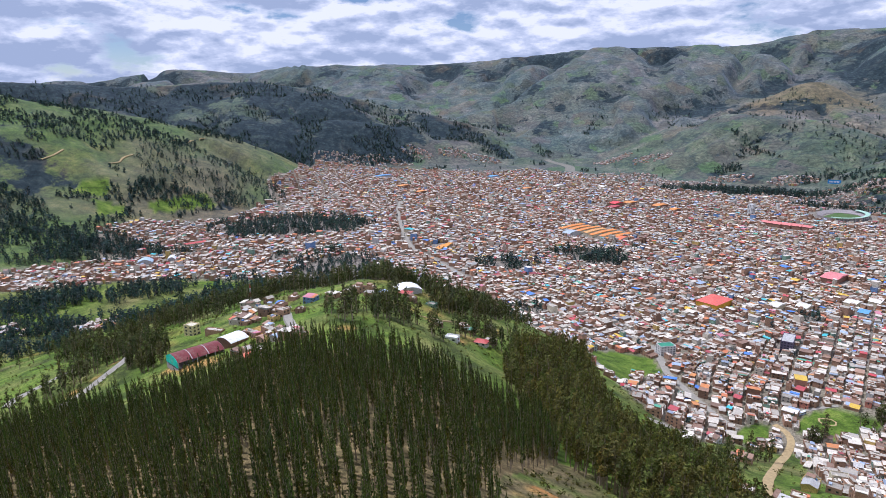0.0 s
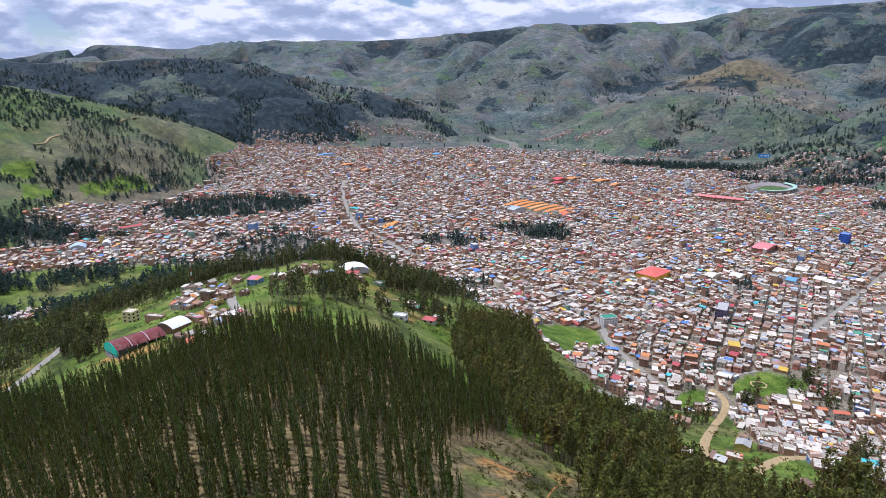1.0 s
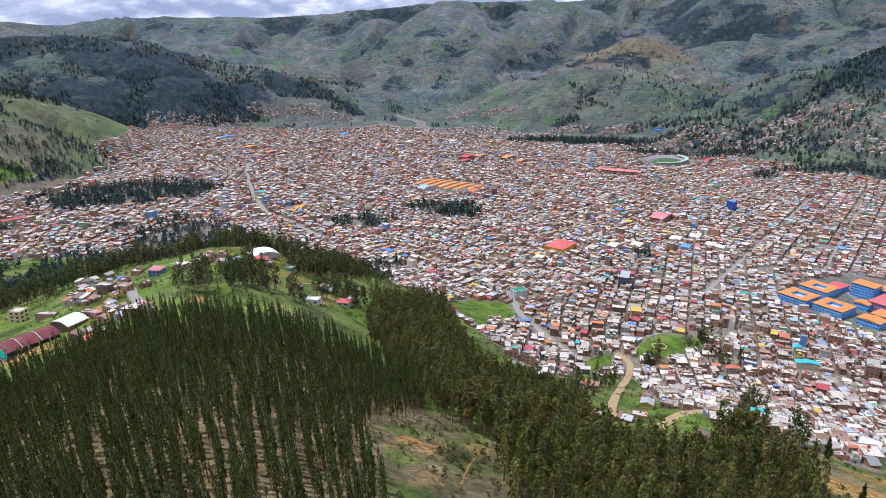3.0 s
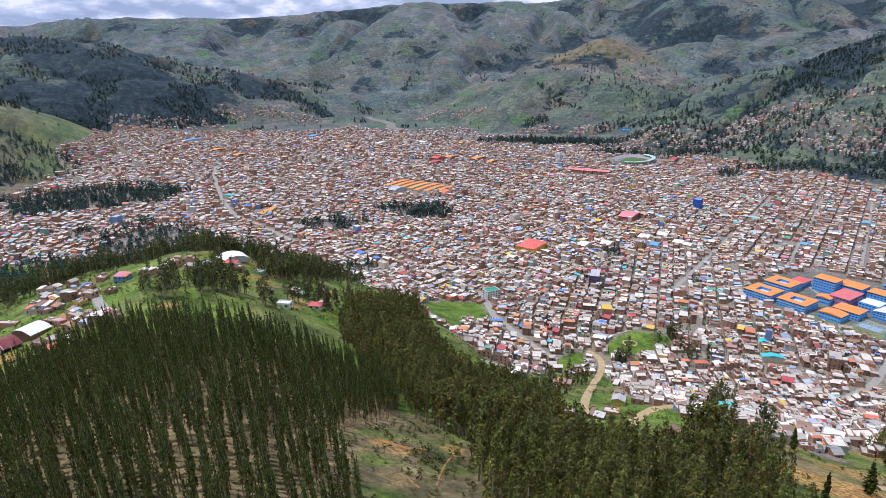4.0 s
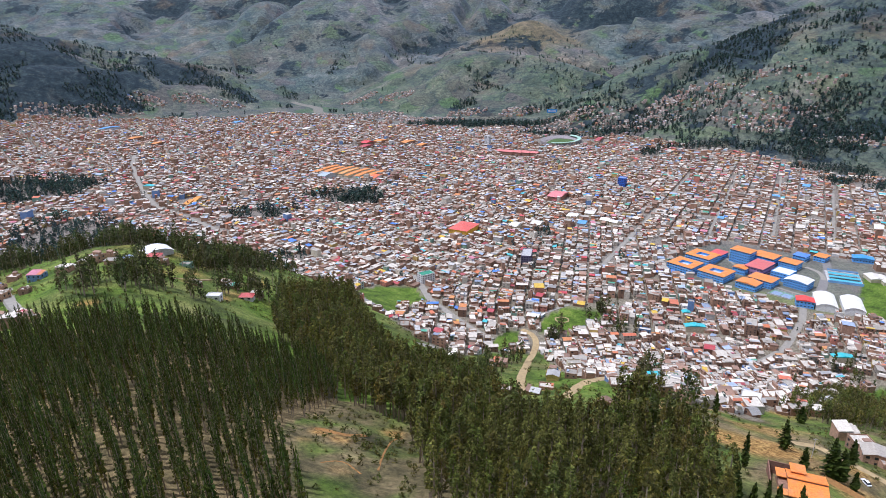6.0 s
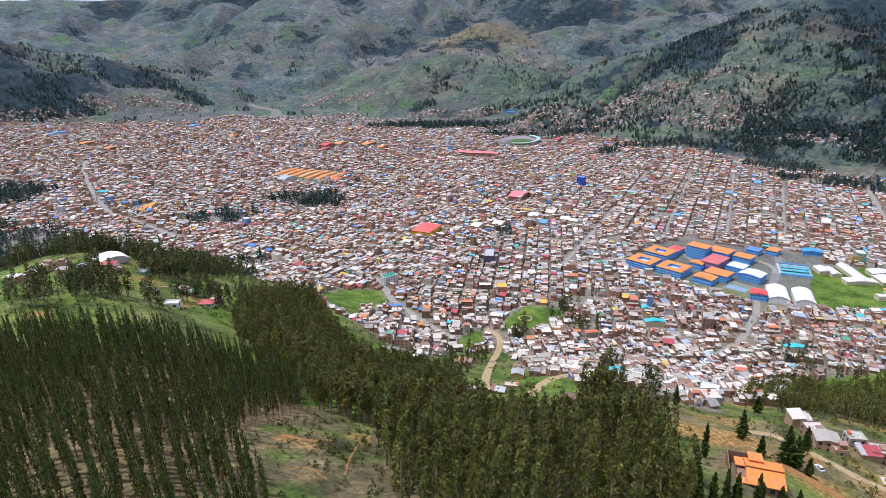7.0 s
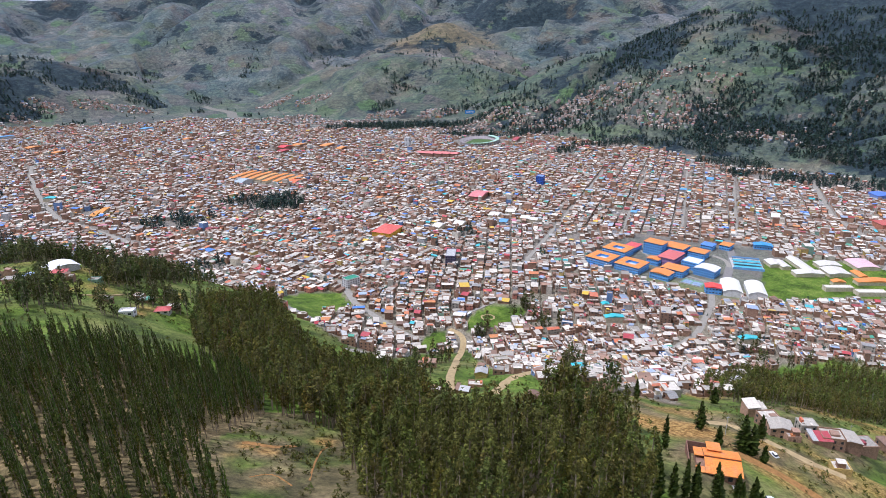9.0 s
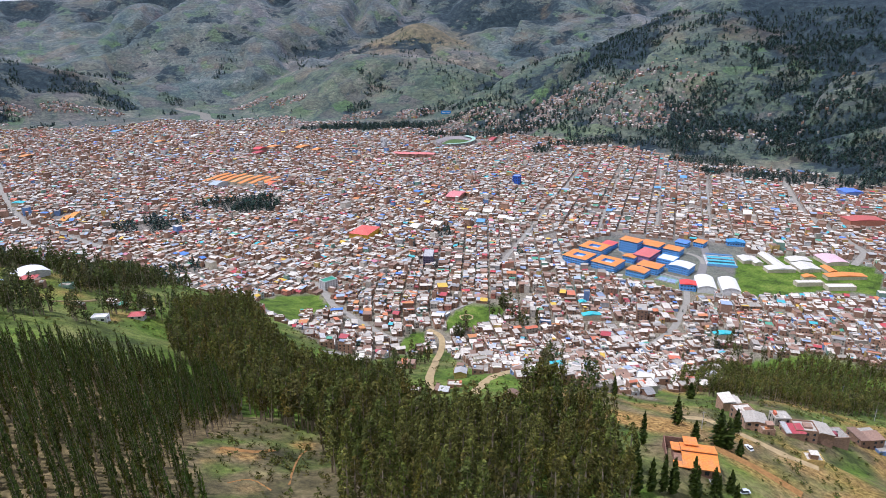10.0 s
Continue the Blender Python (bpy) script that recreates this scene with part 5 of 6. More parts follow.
HAMLETS_B = [(1300, 1530, 60, 24, 0.7, 70), (1475, 1370, 95, 26, 0.75, 110), (1545, 1235, 60, 22, 0.85, 40), (1440, 1160, 70, 24, 0.9, 50), (1400, 1020, 90, 34, 0.95, 60), (1470, 900, 70, 50, 1.0, 46),
             (1330, 1200, 80, 40, 0.85, 50), (611, 2163, 118, 78, 0.28, 70), (417, 2233, 79, 37, 0.18, 40), (-303, 2425, 192, 49, -0.12, 110), (31, 2285, 160, 52, 0.01, 60),
            (-537, 1327, 89, 37, -0.38, 40), (-617, 961, 82, 26, -0.57, 40), (-435, 777, 32, 28, -0.51, 18), (-540, 759, 17, 34, -0.62, 6),
            (-409, 1373, 51, 45, -0.29, 16)]


def build_town():
    r = random.Random(5)
    lots = town_lots()
    lots.sort(key=lambda q: math.hypot(q[0] - 280, q[1] - 430))
    batches = {}
    for k, (x, y, a, w, d, z) in enumerate(lots):
        dist = math.hypot(x, y)
        st = r.choices((1, 2, 3, 4, 5), (60, 32, 7, 0.8, 0.2))[0]
        if dist < 650:
            st = min(st, 3)
        elif dist < 2000 and r.random() < 0.004:
            st, w, d = r.choice((5, 5, 4)), w * 1.5, max(d, 11)
        # brightness put into roof colours: paler near the camera, darker far off
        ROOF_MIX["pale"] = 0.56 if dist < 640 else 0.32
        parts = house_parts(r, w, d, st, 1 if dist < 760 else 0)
        if k < 230:
            house_thing(r, x, y, z, a, w, d, st, parts=parts)
            continue
        b = batches.setdefault((int(x // 500), int(y // 500)), Batch())
        for name, v, f, m, col in parts:
            b.add(placed(v, x, y, z, a), f, m, col)
    for key, b in sorted(batches.items()):
        tagged(new("town_houses", b.mesh("town_houses")), "crowded brick town houses with sheet and concrete roofs", "houses", kind="stuff")
    b = Batch()
    for x, y, z, s in ellipse_places([(*q[:5], int(q[5] * (0.5 if q[0] > 1420 else 2))) for q in HAMLETS_A + HAMLETS_B + HAMLETS_C], 44):
        w, d, turn = r.uniform(4.5, 7.5), r.uniform(4.5, 7.5), r.uniform(0, 3.1)
        for name, v, f, m, col in house_parts(r, w, d, r.choice((1, 1, 1, 2)), 0):
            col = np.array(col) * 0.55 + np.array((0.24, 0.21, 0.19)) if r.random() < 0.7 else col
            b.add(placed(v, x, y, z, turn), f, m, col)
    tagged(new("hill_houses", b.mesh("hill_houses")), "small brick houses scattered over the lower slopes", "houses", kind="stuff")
    # trees in yards and along streets
    rng = np.random.RandomState(3)
    p = np.array([(q[0], q[1]) for q in lots])
    p = p[rng.choice(len(p), 1500, replace=False)] + rng.uniform(-9, 9, (1500, 2))
    rows = np.stack([p[:, 0], p[:, 1], height(p[:, 0], p[:, 1]), rng.uniform(0.25, 0.75, 1500)], -1)
    scatter_wood("yard_trees", "small trees in yards and streets of the town", rows, SMALL_GUMS, HAZE_LEAF, seed=23)
    print("houses", len(lots))


build_town()

# ---- single buildings and other things ----
def paint(name, mesh_rows, mat, parent, label=""):
    """One part from (vertices, faces, colour) rows."""
    b_v, b_f, b_t, n = [], [], [], 0
    for v, f, c in mesh_rows:
        f = np.asarray(f)
        b_v.append(np.asarray(v, float)); b_f.append(f + n); b_t.append(np.tile(c, (len(f), 1)))
        n += len(v)
    return part(name, mesh_of(name, np.vstack(b_v), np.vstack(b_f), [mat], None, np.vstack(b_t)), parent, label)


def box(name, x0, x1, y0, y1, z0, z1, colour, parent, mat=None, label=""):
    return paint(name, [(box_v(x0, x1, y0, y1, z0, z1), BOX_F, colour)], mat or MASONRY, parent, label)


def vault_rows(x0, x1, y0, y1, z0, rise, colour, n=10, thick=0.25):
    """A curved roof that spans x and runs along y."""
    v, f = [], []
    for k in range(n + 1):
        u = -1 + 2 * k / n
        x, z = (x0 + x1) / 2 + u * (x1 - x0) / 2, z0 + rise * (1 - u * u)
        v += [(x, y0, z), (x, y1, z), (x, y0, z - thick), (x, y1, z - thick)]
        if k:
            a = 4 * k
            f += [(a - 4, a, a + 1, a - 3), (a - 2, a - 1, a + 3, a + 2), (a - 4, a - 2, a + 2, a), (a - 3, a + 1, a + 3, a - 1)]
    return v, f, colour


def vault_end(x0, x1, y, z_low, z0, rise, colour, n=10):
    v, f = [], []
    for k in range(n + 1):
        u = -1 + 2 * k / n
        x, z = (x0 + x1) / 2 + u * (x1 - x0) / 2, z0 + rise * (1 - u * u) - 0.1
        v += [(x, y - 0.1, z_low), (x, y - 0.1, z), (x, y + 0.1, z_low), (x, y + 0.1, z)]
        if k:
            a = 4 * k
            f += [(a - 4, a, a + 1, a - 3), (a - 2, a - 1, a + 3, a + 2), (a - 3, a + 1, a + 3, a - 1)]
    return v, f, colour


def hip_rows(x0, x1, y0, y1, z0, rise, colour, over=0.8):
    x0, x1, y0, y1 = x0 - over, x1 + over, y0 - over, y1 + over
    m = min(x1 - x0, y1 - y0) / 2
    if y1 - y0 > x1 - x0:
        r0, r1 = ((x0 + x1) / 2, y0 + m, z0 + rise), ((x0 + x1) / 2, y1 - m, z0 + rise)
        f = [(0, 1, 4, 4), (1, 2, 5, 4), (2, 3, 5, 5), (3, 0, 4, 5), (3, 2, 1, 0)]
    else:
        r0, r1 = (x0 + m, (y0 + y1) / 2, z0 + rise), (x1 - m, (y0 + y1) / 2, z0 + rise)
        f = [(0, 1, 5, 4), (1, 2, 5, 5), (2, 3, 4, 5), (3, 0, 4, 4), (3, 2, 1, 0)]
    return [(x0, y0, z0), (x1, y0, z0), (x1, y1, z0), (x0, y1, z0), r0, r1], f, colour


def root_at(name, label, category, x, y, turn, group="", z=None):
    ob = tagged(new(name), label, category, group)
    ob.matrix_basis = pose(x, y, float(height(x, y)) if z is None else z, 0, 0, math.degrees(turn))
    return ob


def rows_of_windows(parent, w, d, h, storeys, step=3.2, colour=(0.05, 0.07, 0.1)):
    """Ribbon of single windows round a block, each a pane of its own."""
    for s in range(storeys):
        z0 = h / storeys * (s + 0.38)
        for side in (-1, 1):
            n = int(w / step)
            for k in range(n):
                u = -w / 2 + w * (k + 0.5) / n
                box("window", u - 0.9, u + 0.9, side * d / 2 - 0.08, side * d / 2 + 0.08, z0, z0 + 1.3, colour, parent, GLASS)
            n = int(d / step)
            for k in range(n):
                u = -d / 2 + d * (k + 0.5) / n
                box("window", side * w / 2 - 0.08, side * w / 2 + 0.08, u - 0.9, u + 0.9, z0, z0 + 1.3, colour, parent, GLASS)


ORANGE, RED, BLUE, WHITE = (0.76, 0.25, 0.05), (0.55, 0.09, 0.08), (0.15, 0.40, 0.82), (0.74, 0.73, 0.69)
BRICK, CREAM, GREY = (0.26, 0.14, 0.095), (0.6, 0.52, 0.36), (0.45, 0.44, 0.42)


def court_block(x, y, turn, w, d, h, roof=ORANGE, wall=BLUE):
    """School block round an open court, hipped roof wings."""
    o = root_at("school_building", "blue three-storey school block with orange roof round a courtyard", "school", x, y, turn, "school buildings")
    t = 8.5
    rows = [(box_v(-w / 2, w / 2, -d / 2, -d / 2 + t, -2, h), BOX_F, wall), (box_v(-w / 2, w / 2, d / 2 - t, d / 2, -2, h), BOX_F, wall),
            (box_v(-w / 2, -w / 2 + t, -d / 2 + t, d / 2 - t, -2, h), BOX_F, wall), (box_v(w / 2 - t, w / 2, -d / 2 + t, d / 2 - t, -2, h), BOX_F, wall)]
    paint("wall", rows, MASONRY, o)
    for a, b, c, e in ((-w / 2, w / 2, -d / 2, -d / 2 + t), (-w / 2, w / 2, d / 2 - t, d / 2), (-w / 2, -w / 2 + t, -d / 2 + t + 1, d / 2 - t - 1), (w / 2 - t, w / 2, -d / 2 + t + 1, d / 2 - t - 1)):
        paint("roof", [hip_rows(a, b, c, e, h, 1.6, roof)], SHEET, o)
    box("floor_band", -w / 2 - 0.12, w / 2 + 0.12, -d / 2 - 0.12, d / 2 + 0.12, h * 0.62, h * 0.66, (0.55, 0.6, 0.68), o)
    rows_of_windows(o, w, d, h, 3, 3.6)
    return o


def block(name, label, category, x, y, turn, w, d, h, storeys, wall, roof, form="hip", group="", rise=1.8, windows=True, mat=None):
    o = root_at(name, label, category, x, y, turn, group)
    box("wall", -w / 2, w / 2, -d / 2, d / 2, -2, h, wall, o)
    if form == "hip":
        paint("roof", [hip_rows(-w / 2, w / 2, -d / 2, d / 2, h, rise, roof)], SHEET, o)
    elif form == "vault":
        paint("roof", [vault_rows(-w / 2 - 0.5, w / 2 + 0.5, -d / 2 - 0.5, d / 2 + 0.5, h, rise, roof, 12)], SHEET, o)
        paint("end_wall", [vault_end(-w / 2, w / 2, -d / 2 + 0.12, h, h, rise, wall), vault_end(-w / 2, w / 2, d / 2 - 0.12, h, h, rise, wall)], MASONRY, o)
    elif form == "gable":
        x0, x1, y0, y1 = -w / 2 - 0.6, w / 2 + 0.6, -d / 2 - 0.6, d / 2 + 0.6
        v = [(x0, y0, h), (x1, y0, h), (x1, y1, h), (x0, y1, h), (0, y0, h + rise), (0, y1, h + rise)]
        paint("roof", [(v, [(0, 4, 5, 3), (4, 1, 2, 5), (0, 1, 4, 4), (2, 3, 5, 5), (3, 2, 1, 0)], roof)], SHEET, o)
    else:
        box("roof", -w / 2 + 0.3, w / 2 - 0.3, -d / 2 + 0.3, d / 2 - 0.3, h, h + 0.15, roof, o)
        p = 0.8
        for a, b, c, e in ((-w / 2, w / 2, -d / 2, -d / 2 + 0.3), (-w / 2, w / 2, d / 2 - 0.3, d / 2), (-w / 2, -w / 2 + 0.3, -d / 2 + 0.3, d / 2 - 0.3), (w / 2 - 0.3, w / 2, -d / 2 + 0.3, d / 2 - 0.3)):
            box("parapet", a, b, c, e, h, h + p, wall, o)
    if windows:
        rows_of_windows(o, w, d, h, storeys)
    return o


T = -0.79      # turn of the halls and the campus behind them
S = -1.24      # turn of the school's blocks
court_block(578, 607, S, 33, 31, 9.5)
court_block(595, 571, S, 33, 31, 9.5)
court_block(622, 624, S, 33, 30, 9.5)
G = "school buildings"
block("school_building", "low school hall with a red roof", "school", 652, 627, S, 16, 24, 7, 2, BLUE, (0.7, 0.1, 0.1), group=G)
block("school_building", "tall blue school block with an orange roof", "school", 668, 601, S, 26, 20, 17, 5, BLUE, ORANGE, group=G)
block("school_building", "blue school block with an orange hipped roof", "school", 693, 586, S, 28, 24, 11, 3, BLUE, ORANGE, group=G)
block("school_building", "long school hall with a pinkish red roof", "school", 660, 565, S, 22, 36, 10, 2, (0.35, 0.2, 0.35), (0.62, 0.14, 0.13), group=G)
block("school_building", "blue school wing with an orange gabled roof", "school", 635, 571, S, 16, 12, 8, 2, BLUE, ORANGE, "gable", group=G)
block("school_building", "blue school wing with an orange gabled roof", "school", 606, 530, S, 24, 18, 8, 2, BLUE, ORANGE, "gable", group=G)
block("school_building", "blue school wing with an orange hipped roof", "school", 631, 532, S, 28, 22, 9, 3, BLUE, ORANGE, group=G)
block("school_building", "blue school block with a white flat roof", "school", 667, 535, S, 22, 22, 10, 3, BLUE, WHITE, "flat", group=G)
block("school_building", "blue school block with a white curved roof", "school", 664, 510, S, 26, 22, 9, 3, BLUE, WHITE, "vault", group=G)
block("school_building", "blue school block with an orange roof by the road", "school", 707, 560, S, 22, 20, 9, 3, BLUE, ORANGE, group=G)
block("school_building", "small blue school annex with a blue roof", "school", 748, 578, S, 16, 16, 7, 2, BLUE, (0.1, 0.25, 0.7), group=G)
block("school_building", "small blue school annex with an orange roof", "school", 771, 566, S, 14, 18, 7, 2, BLUE, ORANGE, group=G)
block("school_building", "long blue building with a blue sheet roof", "school", 817, 542, T, 24, 14, 6, 1, BLUE, (0.05, 0.3, 0.62), "gable", group=G)
block("corner_building", "blue building with a bright red roof", "building", 622, 466, T, 18, 14, 8, 2, BLUE, (0.75, 0.06, 0.05), "gable")
block("vaulted_hall", "large white hall with a curved metal roof", "hall", 645, 459, T, 21, 40, 6, 2, WHITE, (0.8, 0.78, 0.70), "vault", "vaulted halls", 3.4, False)
block("vaulted_hall", "large white hall with a curved metal roof", "hall", 664, 440, T, 20, 40, 6, 2, WHITE, (0.8, 0.78, 0.70), "vault", "vaulted halls", 3.4, False)


def pool_terraces():
    o = root_at("covered_pool", "terraced pool building with turquoise roof strips", "pool", 738, 508, T)
    box("terrace", -19, 19, -21, 21, -1, 1.2, (0.5, 0.5, 0.47), o)
    for k in range(4):
        y = -17 + 10.4 * k
        box("roof_strip", -17, 17, y - 3.2, y + 3.2, 2.6 + k * 0.7, 3.0 + k * 0.7, (0.07, 0.42, 0.52) if k < 3 else (0.05, 0.16, 0.3), o, SHEET)
        for sx in (-16, 0, 16):
            box("post", sx - 0.2, sx + 0.2, y - 2.8, y - 2.4, 1.2, 2.6 + k * 0.7, WHITE, o)
            box("post", sx - 0.2, sx + 0.2, y + 2.4, y + 2.8, 1.2, 2.6 + k * 0.7, WHITE, o)
    box("front_wall", -19, 19, -21.3, -21, 0, 3.2, (0.2, 0.4, 0.65), o)


def sports_court():
    o = root_at("sports_court", "green concrete sports court with a low wall", "court", 625, 498, S)
    box("slab", -13, 13, -9, 9, -1, 0.25, (0.16, 0.3, 0.2), o)
    for a in (-11, 0.5):
        box("marked_field", a, a + 10, -6, 6, 0.25, 0.3, (0.25, 0.33, 0.45), o)
    box("wall", -13.4, 13.4, -9.4, -9, -1, 1.6, GREY, o)
    box("wall", -13.4, 13.4, 9, 9.4, -1, 1.6, GREY, o)


pool_terraces()
sports_court()
for x, y, w, d, c, form, lab in (
        (768, 490, 17, 20, (0.68, 0.64, 0.55), "gable", "white classroom building with a pale roof beside the meadow"),
        (772, 480, 11, 24, (0.68, 0.64, 0.55), "gable", "white classroom building with a pale roof beside the meadow"),
        (792, 468, 14, 54, (0.68, 0.64, 0.55), "gable", "long white building with a pale sheet roof"),
        (772, 445, 36, 14, (0.68, 0.64, 0.55), "gable", "long white building with a pale sheet roof"),
        (824, 452, 29, 17, (0.68, 0.64, 0.55), "gable", "long white building with a pale sheet roof"),
        (806, 431, 27, 25, (0.68, 0.64, 0.55), "gable", "white institutional building with a pale roof"),
        (861, 429, 29, 32, (0.74, 0.48, 0.50), "vault", "pale pink hall with a curved roof"),
        (820, 409, 11, 21, ORANGE, "gable", "small building with an orange roof"),
        (815, 386, 49, 12, ORANGE, "gable", "long low building with an orange roof"),
        (774, 408, 15, 8, ORANGE, "gable", "small building with an orange roof"),
        (756, 397, 33, 9, (0.68, 0.64, 0.55), "flat", "low white sheds on the meadow"),
        (775, 370, 34, 11, (0.68, 0.64, 0.55), "flat", "low white sheds on the meadow")):
    block("campus_building", lab, "building", x, y, -0.52, w, d, 4.5, 1, CREAM, c, form, "", 2.0, False)
block("round_roof_hall", "yellow market hall with a broad red hipped roof", "hall", 379, 860, GRID, 44, 30, 8, 2, (0.75, 0.42, 0.05), (0.72, 0.13, 0.10), "hip", "", 5, False)
block("sheet_hall", "hall with a pinkish red sheet roof", "hall", 614, 976, GRID, 46, 24, 8, 2, BRICK, (0.72, 0.22, 0.22), "gable", "", 3, False)
block("sheet_hall", "hall with a bright red sheet roof", "hall", 440, 1625, GRID, 36, 18, 9, 2, BRICK, (0.8, 0.07, 0.08), "gable", "", 3, False)
block("sheet_hall", "blue market hall with a blue roof", "hall", 1252, 616, -0.5, 34, 30, 8, 2, (0.2, 0.3, 0.6), (0.08, 0.2, 0.68), "gable", "", 2, False)
block("sheet_hall", "long school building with dark red roof", "hall", 1075, 501, -0.5, 56, 26, 9, 2, (0.5, 0.2, 0.12), (0.5, 0.1, 0.08), "gable", "", 2, False)
block("white_tower", "white high-rise block above the roofs", "building", 728, 1507, GRID, 14, 12, 25, 8, WHITE, GREY, "flat")
block("blue_tower", "deep blue high-rise building", "building", 780, 1012, GRID, 17, 14, 16, 5, (0.04, 0.12, 0.5), (0.2, 0.3, 0.5), "flat")
block("striped_building", "dark building with white vertical columns", "building", 402, 706, GRID + 0.3, 30, 13, 13, 4, (0.12, 0.1, 0.16), GREY, "flat")
block("green_roof_building", "white four-storey building with a green roof", "building", 254, 690, GRID - 0.5, 18, 12, 11, 4, WHITE, (0.05, 0.26, 0.16), "flat")
for k in range(7):
    block("market_row", "long market row with an orange sheet roof", "market", 275 + k * 13, 1355 - k * 15, GRID, 66 if k % 2 else 80, 10, 6, 1, CREAM, ORANGE if k != 3 else (0.7, 0.33, 0.1), "gable", "market rows", 1.5, False)
block("market_hall", "market hall with a grey blue curved roof", "market", 262, 1290, GRID, 36, 18, 7, 1, GREY, (0.4, 0.47, 0.5), "vault", "", 3, False)
block("market_hall", "market hall with an orange red curved roof", "market", 352, 1238, GRID, 34, 14, 7, 1, CREAM, (0.75, 0.16, 0.06), "vault", "", 3, False)
for k in range(4):
    block("red_market", "market building with a pinkish red sheet roof", "market", 715 + k * 15, 1378 - k * 13, GRID, 20, 40, 8, 2, BRICK, (0.68, 0.2, 0.18), "gable", "red market roofs", 2.5, False)
for x, y in ((-30, 1220), (8, 1196), (-4, 1180)):
    block("orange_shed", "long low shed with an orange roof", "shed", x, y, GRID + 0.5, 36, 9, 5, 1, CREAM, (0.75, 0.3, 0.05), "gable", "", 1.5, False)


# halls whose roofs stand out: x, y, width, depth
ORANGE_HALLS = [(482, 1649, 36, 18), (544, 1605, 44, 18), (562, 1548, 34, 14), (-119, 1928, 37, 17), (-62, 1827, 32, 14), (621, 981, 18, 14), (244, 1875, 30, 13), (668, 515, 12, 7)]
for x, y, w, d in ORANGE_HALLS:
    block("roofed_hall", "brick hall with a bright orange sheet roof", "hall", x, y, GRID + 0.1 * math.sin(x), w, d, 6.5, 2, BRICK, (0.74, 0.27, 0.06), "gable", "", 2, False)
PALE_HALLS = [(346, 1925, 44, 14), (476, 1916, 24, 21), (570, 855, 23, 16), (494, 839, 22, 15), (603, 857, 16, 15), (603, 815, 18, 14), (293, 241, 11, 9), (608, 799, 14, 12), (965, 627, 30, 12), (458, 843, 25, 13)]
for x, y, w, d in PALE_HALLS:
    block("roofed_hall", "wide hall with a pale metal roof", "hall", x, y, GRID + 0.1 * math.sin(x), w, d, 6.5, 2, CREAM, (0.74, 0.70, 0.60), "gable", "", 2.5, False)
BLUE_HALLS = [(167, 2142, 37, 19), (-201, 2159, 64, 17), (1085, 856, 24, 12), (970, 822, 11, 11), (561, 816, 19, 12), (778, 753, 13, 9)]
for x, y, w, d in BLUE_HALLS:
    block("roofed_hall", "hall with a sky blue sheet roof", "hall", x, y, GRID + 0.1 * math.sin(x), w, d, 6.5, 2, GREY, (0.12, 0.34, 0.62), "gable", "", 2, False)
TURQUOISE_HALLS = [(465, 464, 20, 7), (544, 359, 19, 7), (480, 494, 8, 6), (-72, 1331, 19, 12)]
for x, y, w, d in TURQUOISE_HALLS:
    block("roofed_hall", "long shed with a turquoise sheet roof", "hall", x, y, -0.45, w, min(d, 12), 6.5, 2, CREAM, (0.05, 0.46, 0.48), "gable", "", 1.6, False)
RED_HALLS = [(442, 419, 10, 9), (355, 589, 10, 7), (195, 497, 8, 7), (426, 1585, 37, 17), (1025, 1444, 62, 12), (285, 572, 8, 6)]
for x, y, w, d in RED_HALLS:
    block("roofed_hall", "brick hall with a dark red sheet roof", "hall", x, y, GRID + 0.1 * math.sin(x), w, d, 6.5, 2, BRICK, (0.42, 0.06, 0.07), "gable", "", 2, False)
YELLOW_HALLS = [(480, 527, 10, 6), (547, 964, 14, 10), (331, 831, 9, 7)]
for x, y, w, d in YELLOW_HALLS:
    block("roofed_hall", "small hall with a yellow sheet roof", "hall", x, y, GRID + 0.1 * math.sin(x), w, d, 6.5, 2, BRICK, (0.72, 0.45, 0.05), "gable", "", 1.5, False)


def stadium():
    o = root_at("stadium", "oval stadium with pale green roofed stands and a grass pitch", "stadium", 925, 1475, GRID)
    n = 48
    rows = (("stand", 0.74, 0.98, 0.8, 6.5, (0.30, 0.27, 0.26), MASONRY, "", 0, n), ("roof_ring", 0.86, 1.05, 8.2, 8.9, (0.36, 0.56, 0.43), SHEET, "pale green roof over the stand", int(n * 0.5), int(n * 0.98)))
    for name, r0, r1, z0, z1, col, mat, label, first, last in rows:
        v, f = [], []
        for k in range(first, last + 1):
            a = 2 * math.pi * k / n
            c, s_ = math.cos(a) * 70, math.sin(a) * 50
            low = -2 if name == "stand" else None
            v += [(c * r0, s_ * r0, z0), (c * r1, s_ * r1, z1), (c * r1, s_ * r1, z1 - 0.5 if low is None else low), (c * r0, s_ * r0, z0 - 0.5 if low is None else low)]
            if k > first:
                b = 4 * (k - first)
                f += [(b - 4 + i, b - 4 + (i + 1) % 4, b + (i + 1) % 4, b + i) for i in range(4)]
        paint(name, [(v, f, col)], mat, o, label)
    box("pitch", -46, 46, -28, 28, -1, 0.4, (0.07, 0.13, 0.035), o)
    for k in range(20):
        a = math.pi * (1.02 + 0.92 * k / 19)
        x, y = math.cos(a) * 70, math.sin(a) * 50
        box("column", x - 0.4, x + 0.4, y - 0.4, y + 0.4, -2, 8.4, (0.6, 0.6, 0.58), o)


stadium()


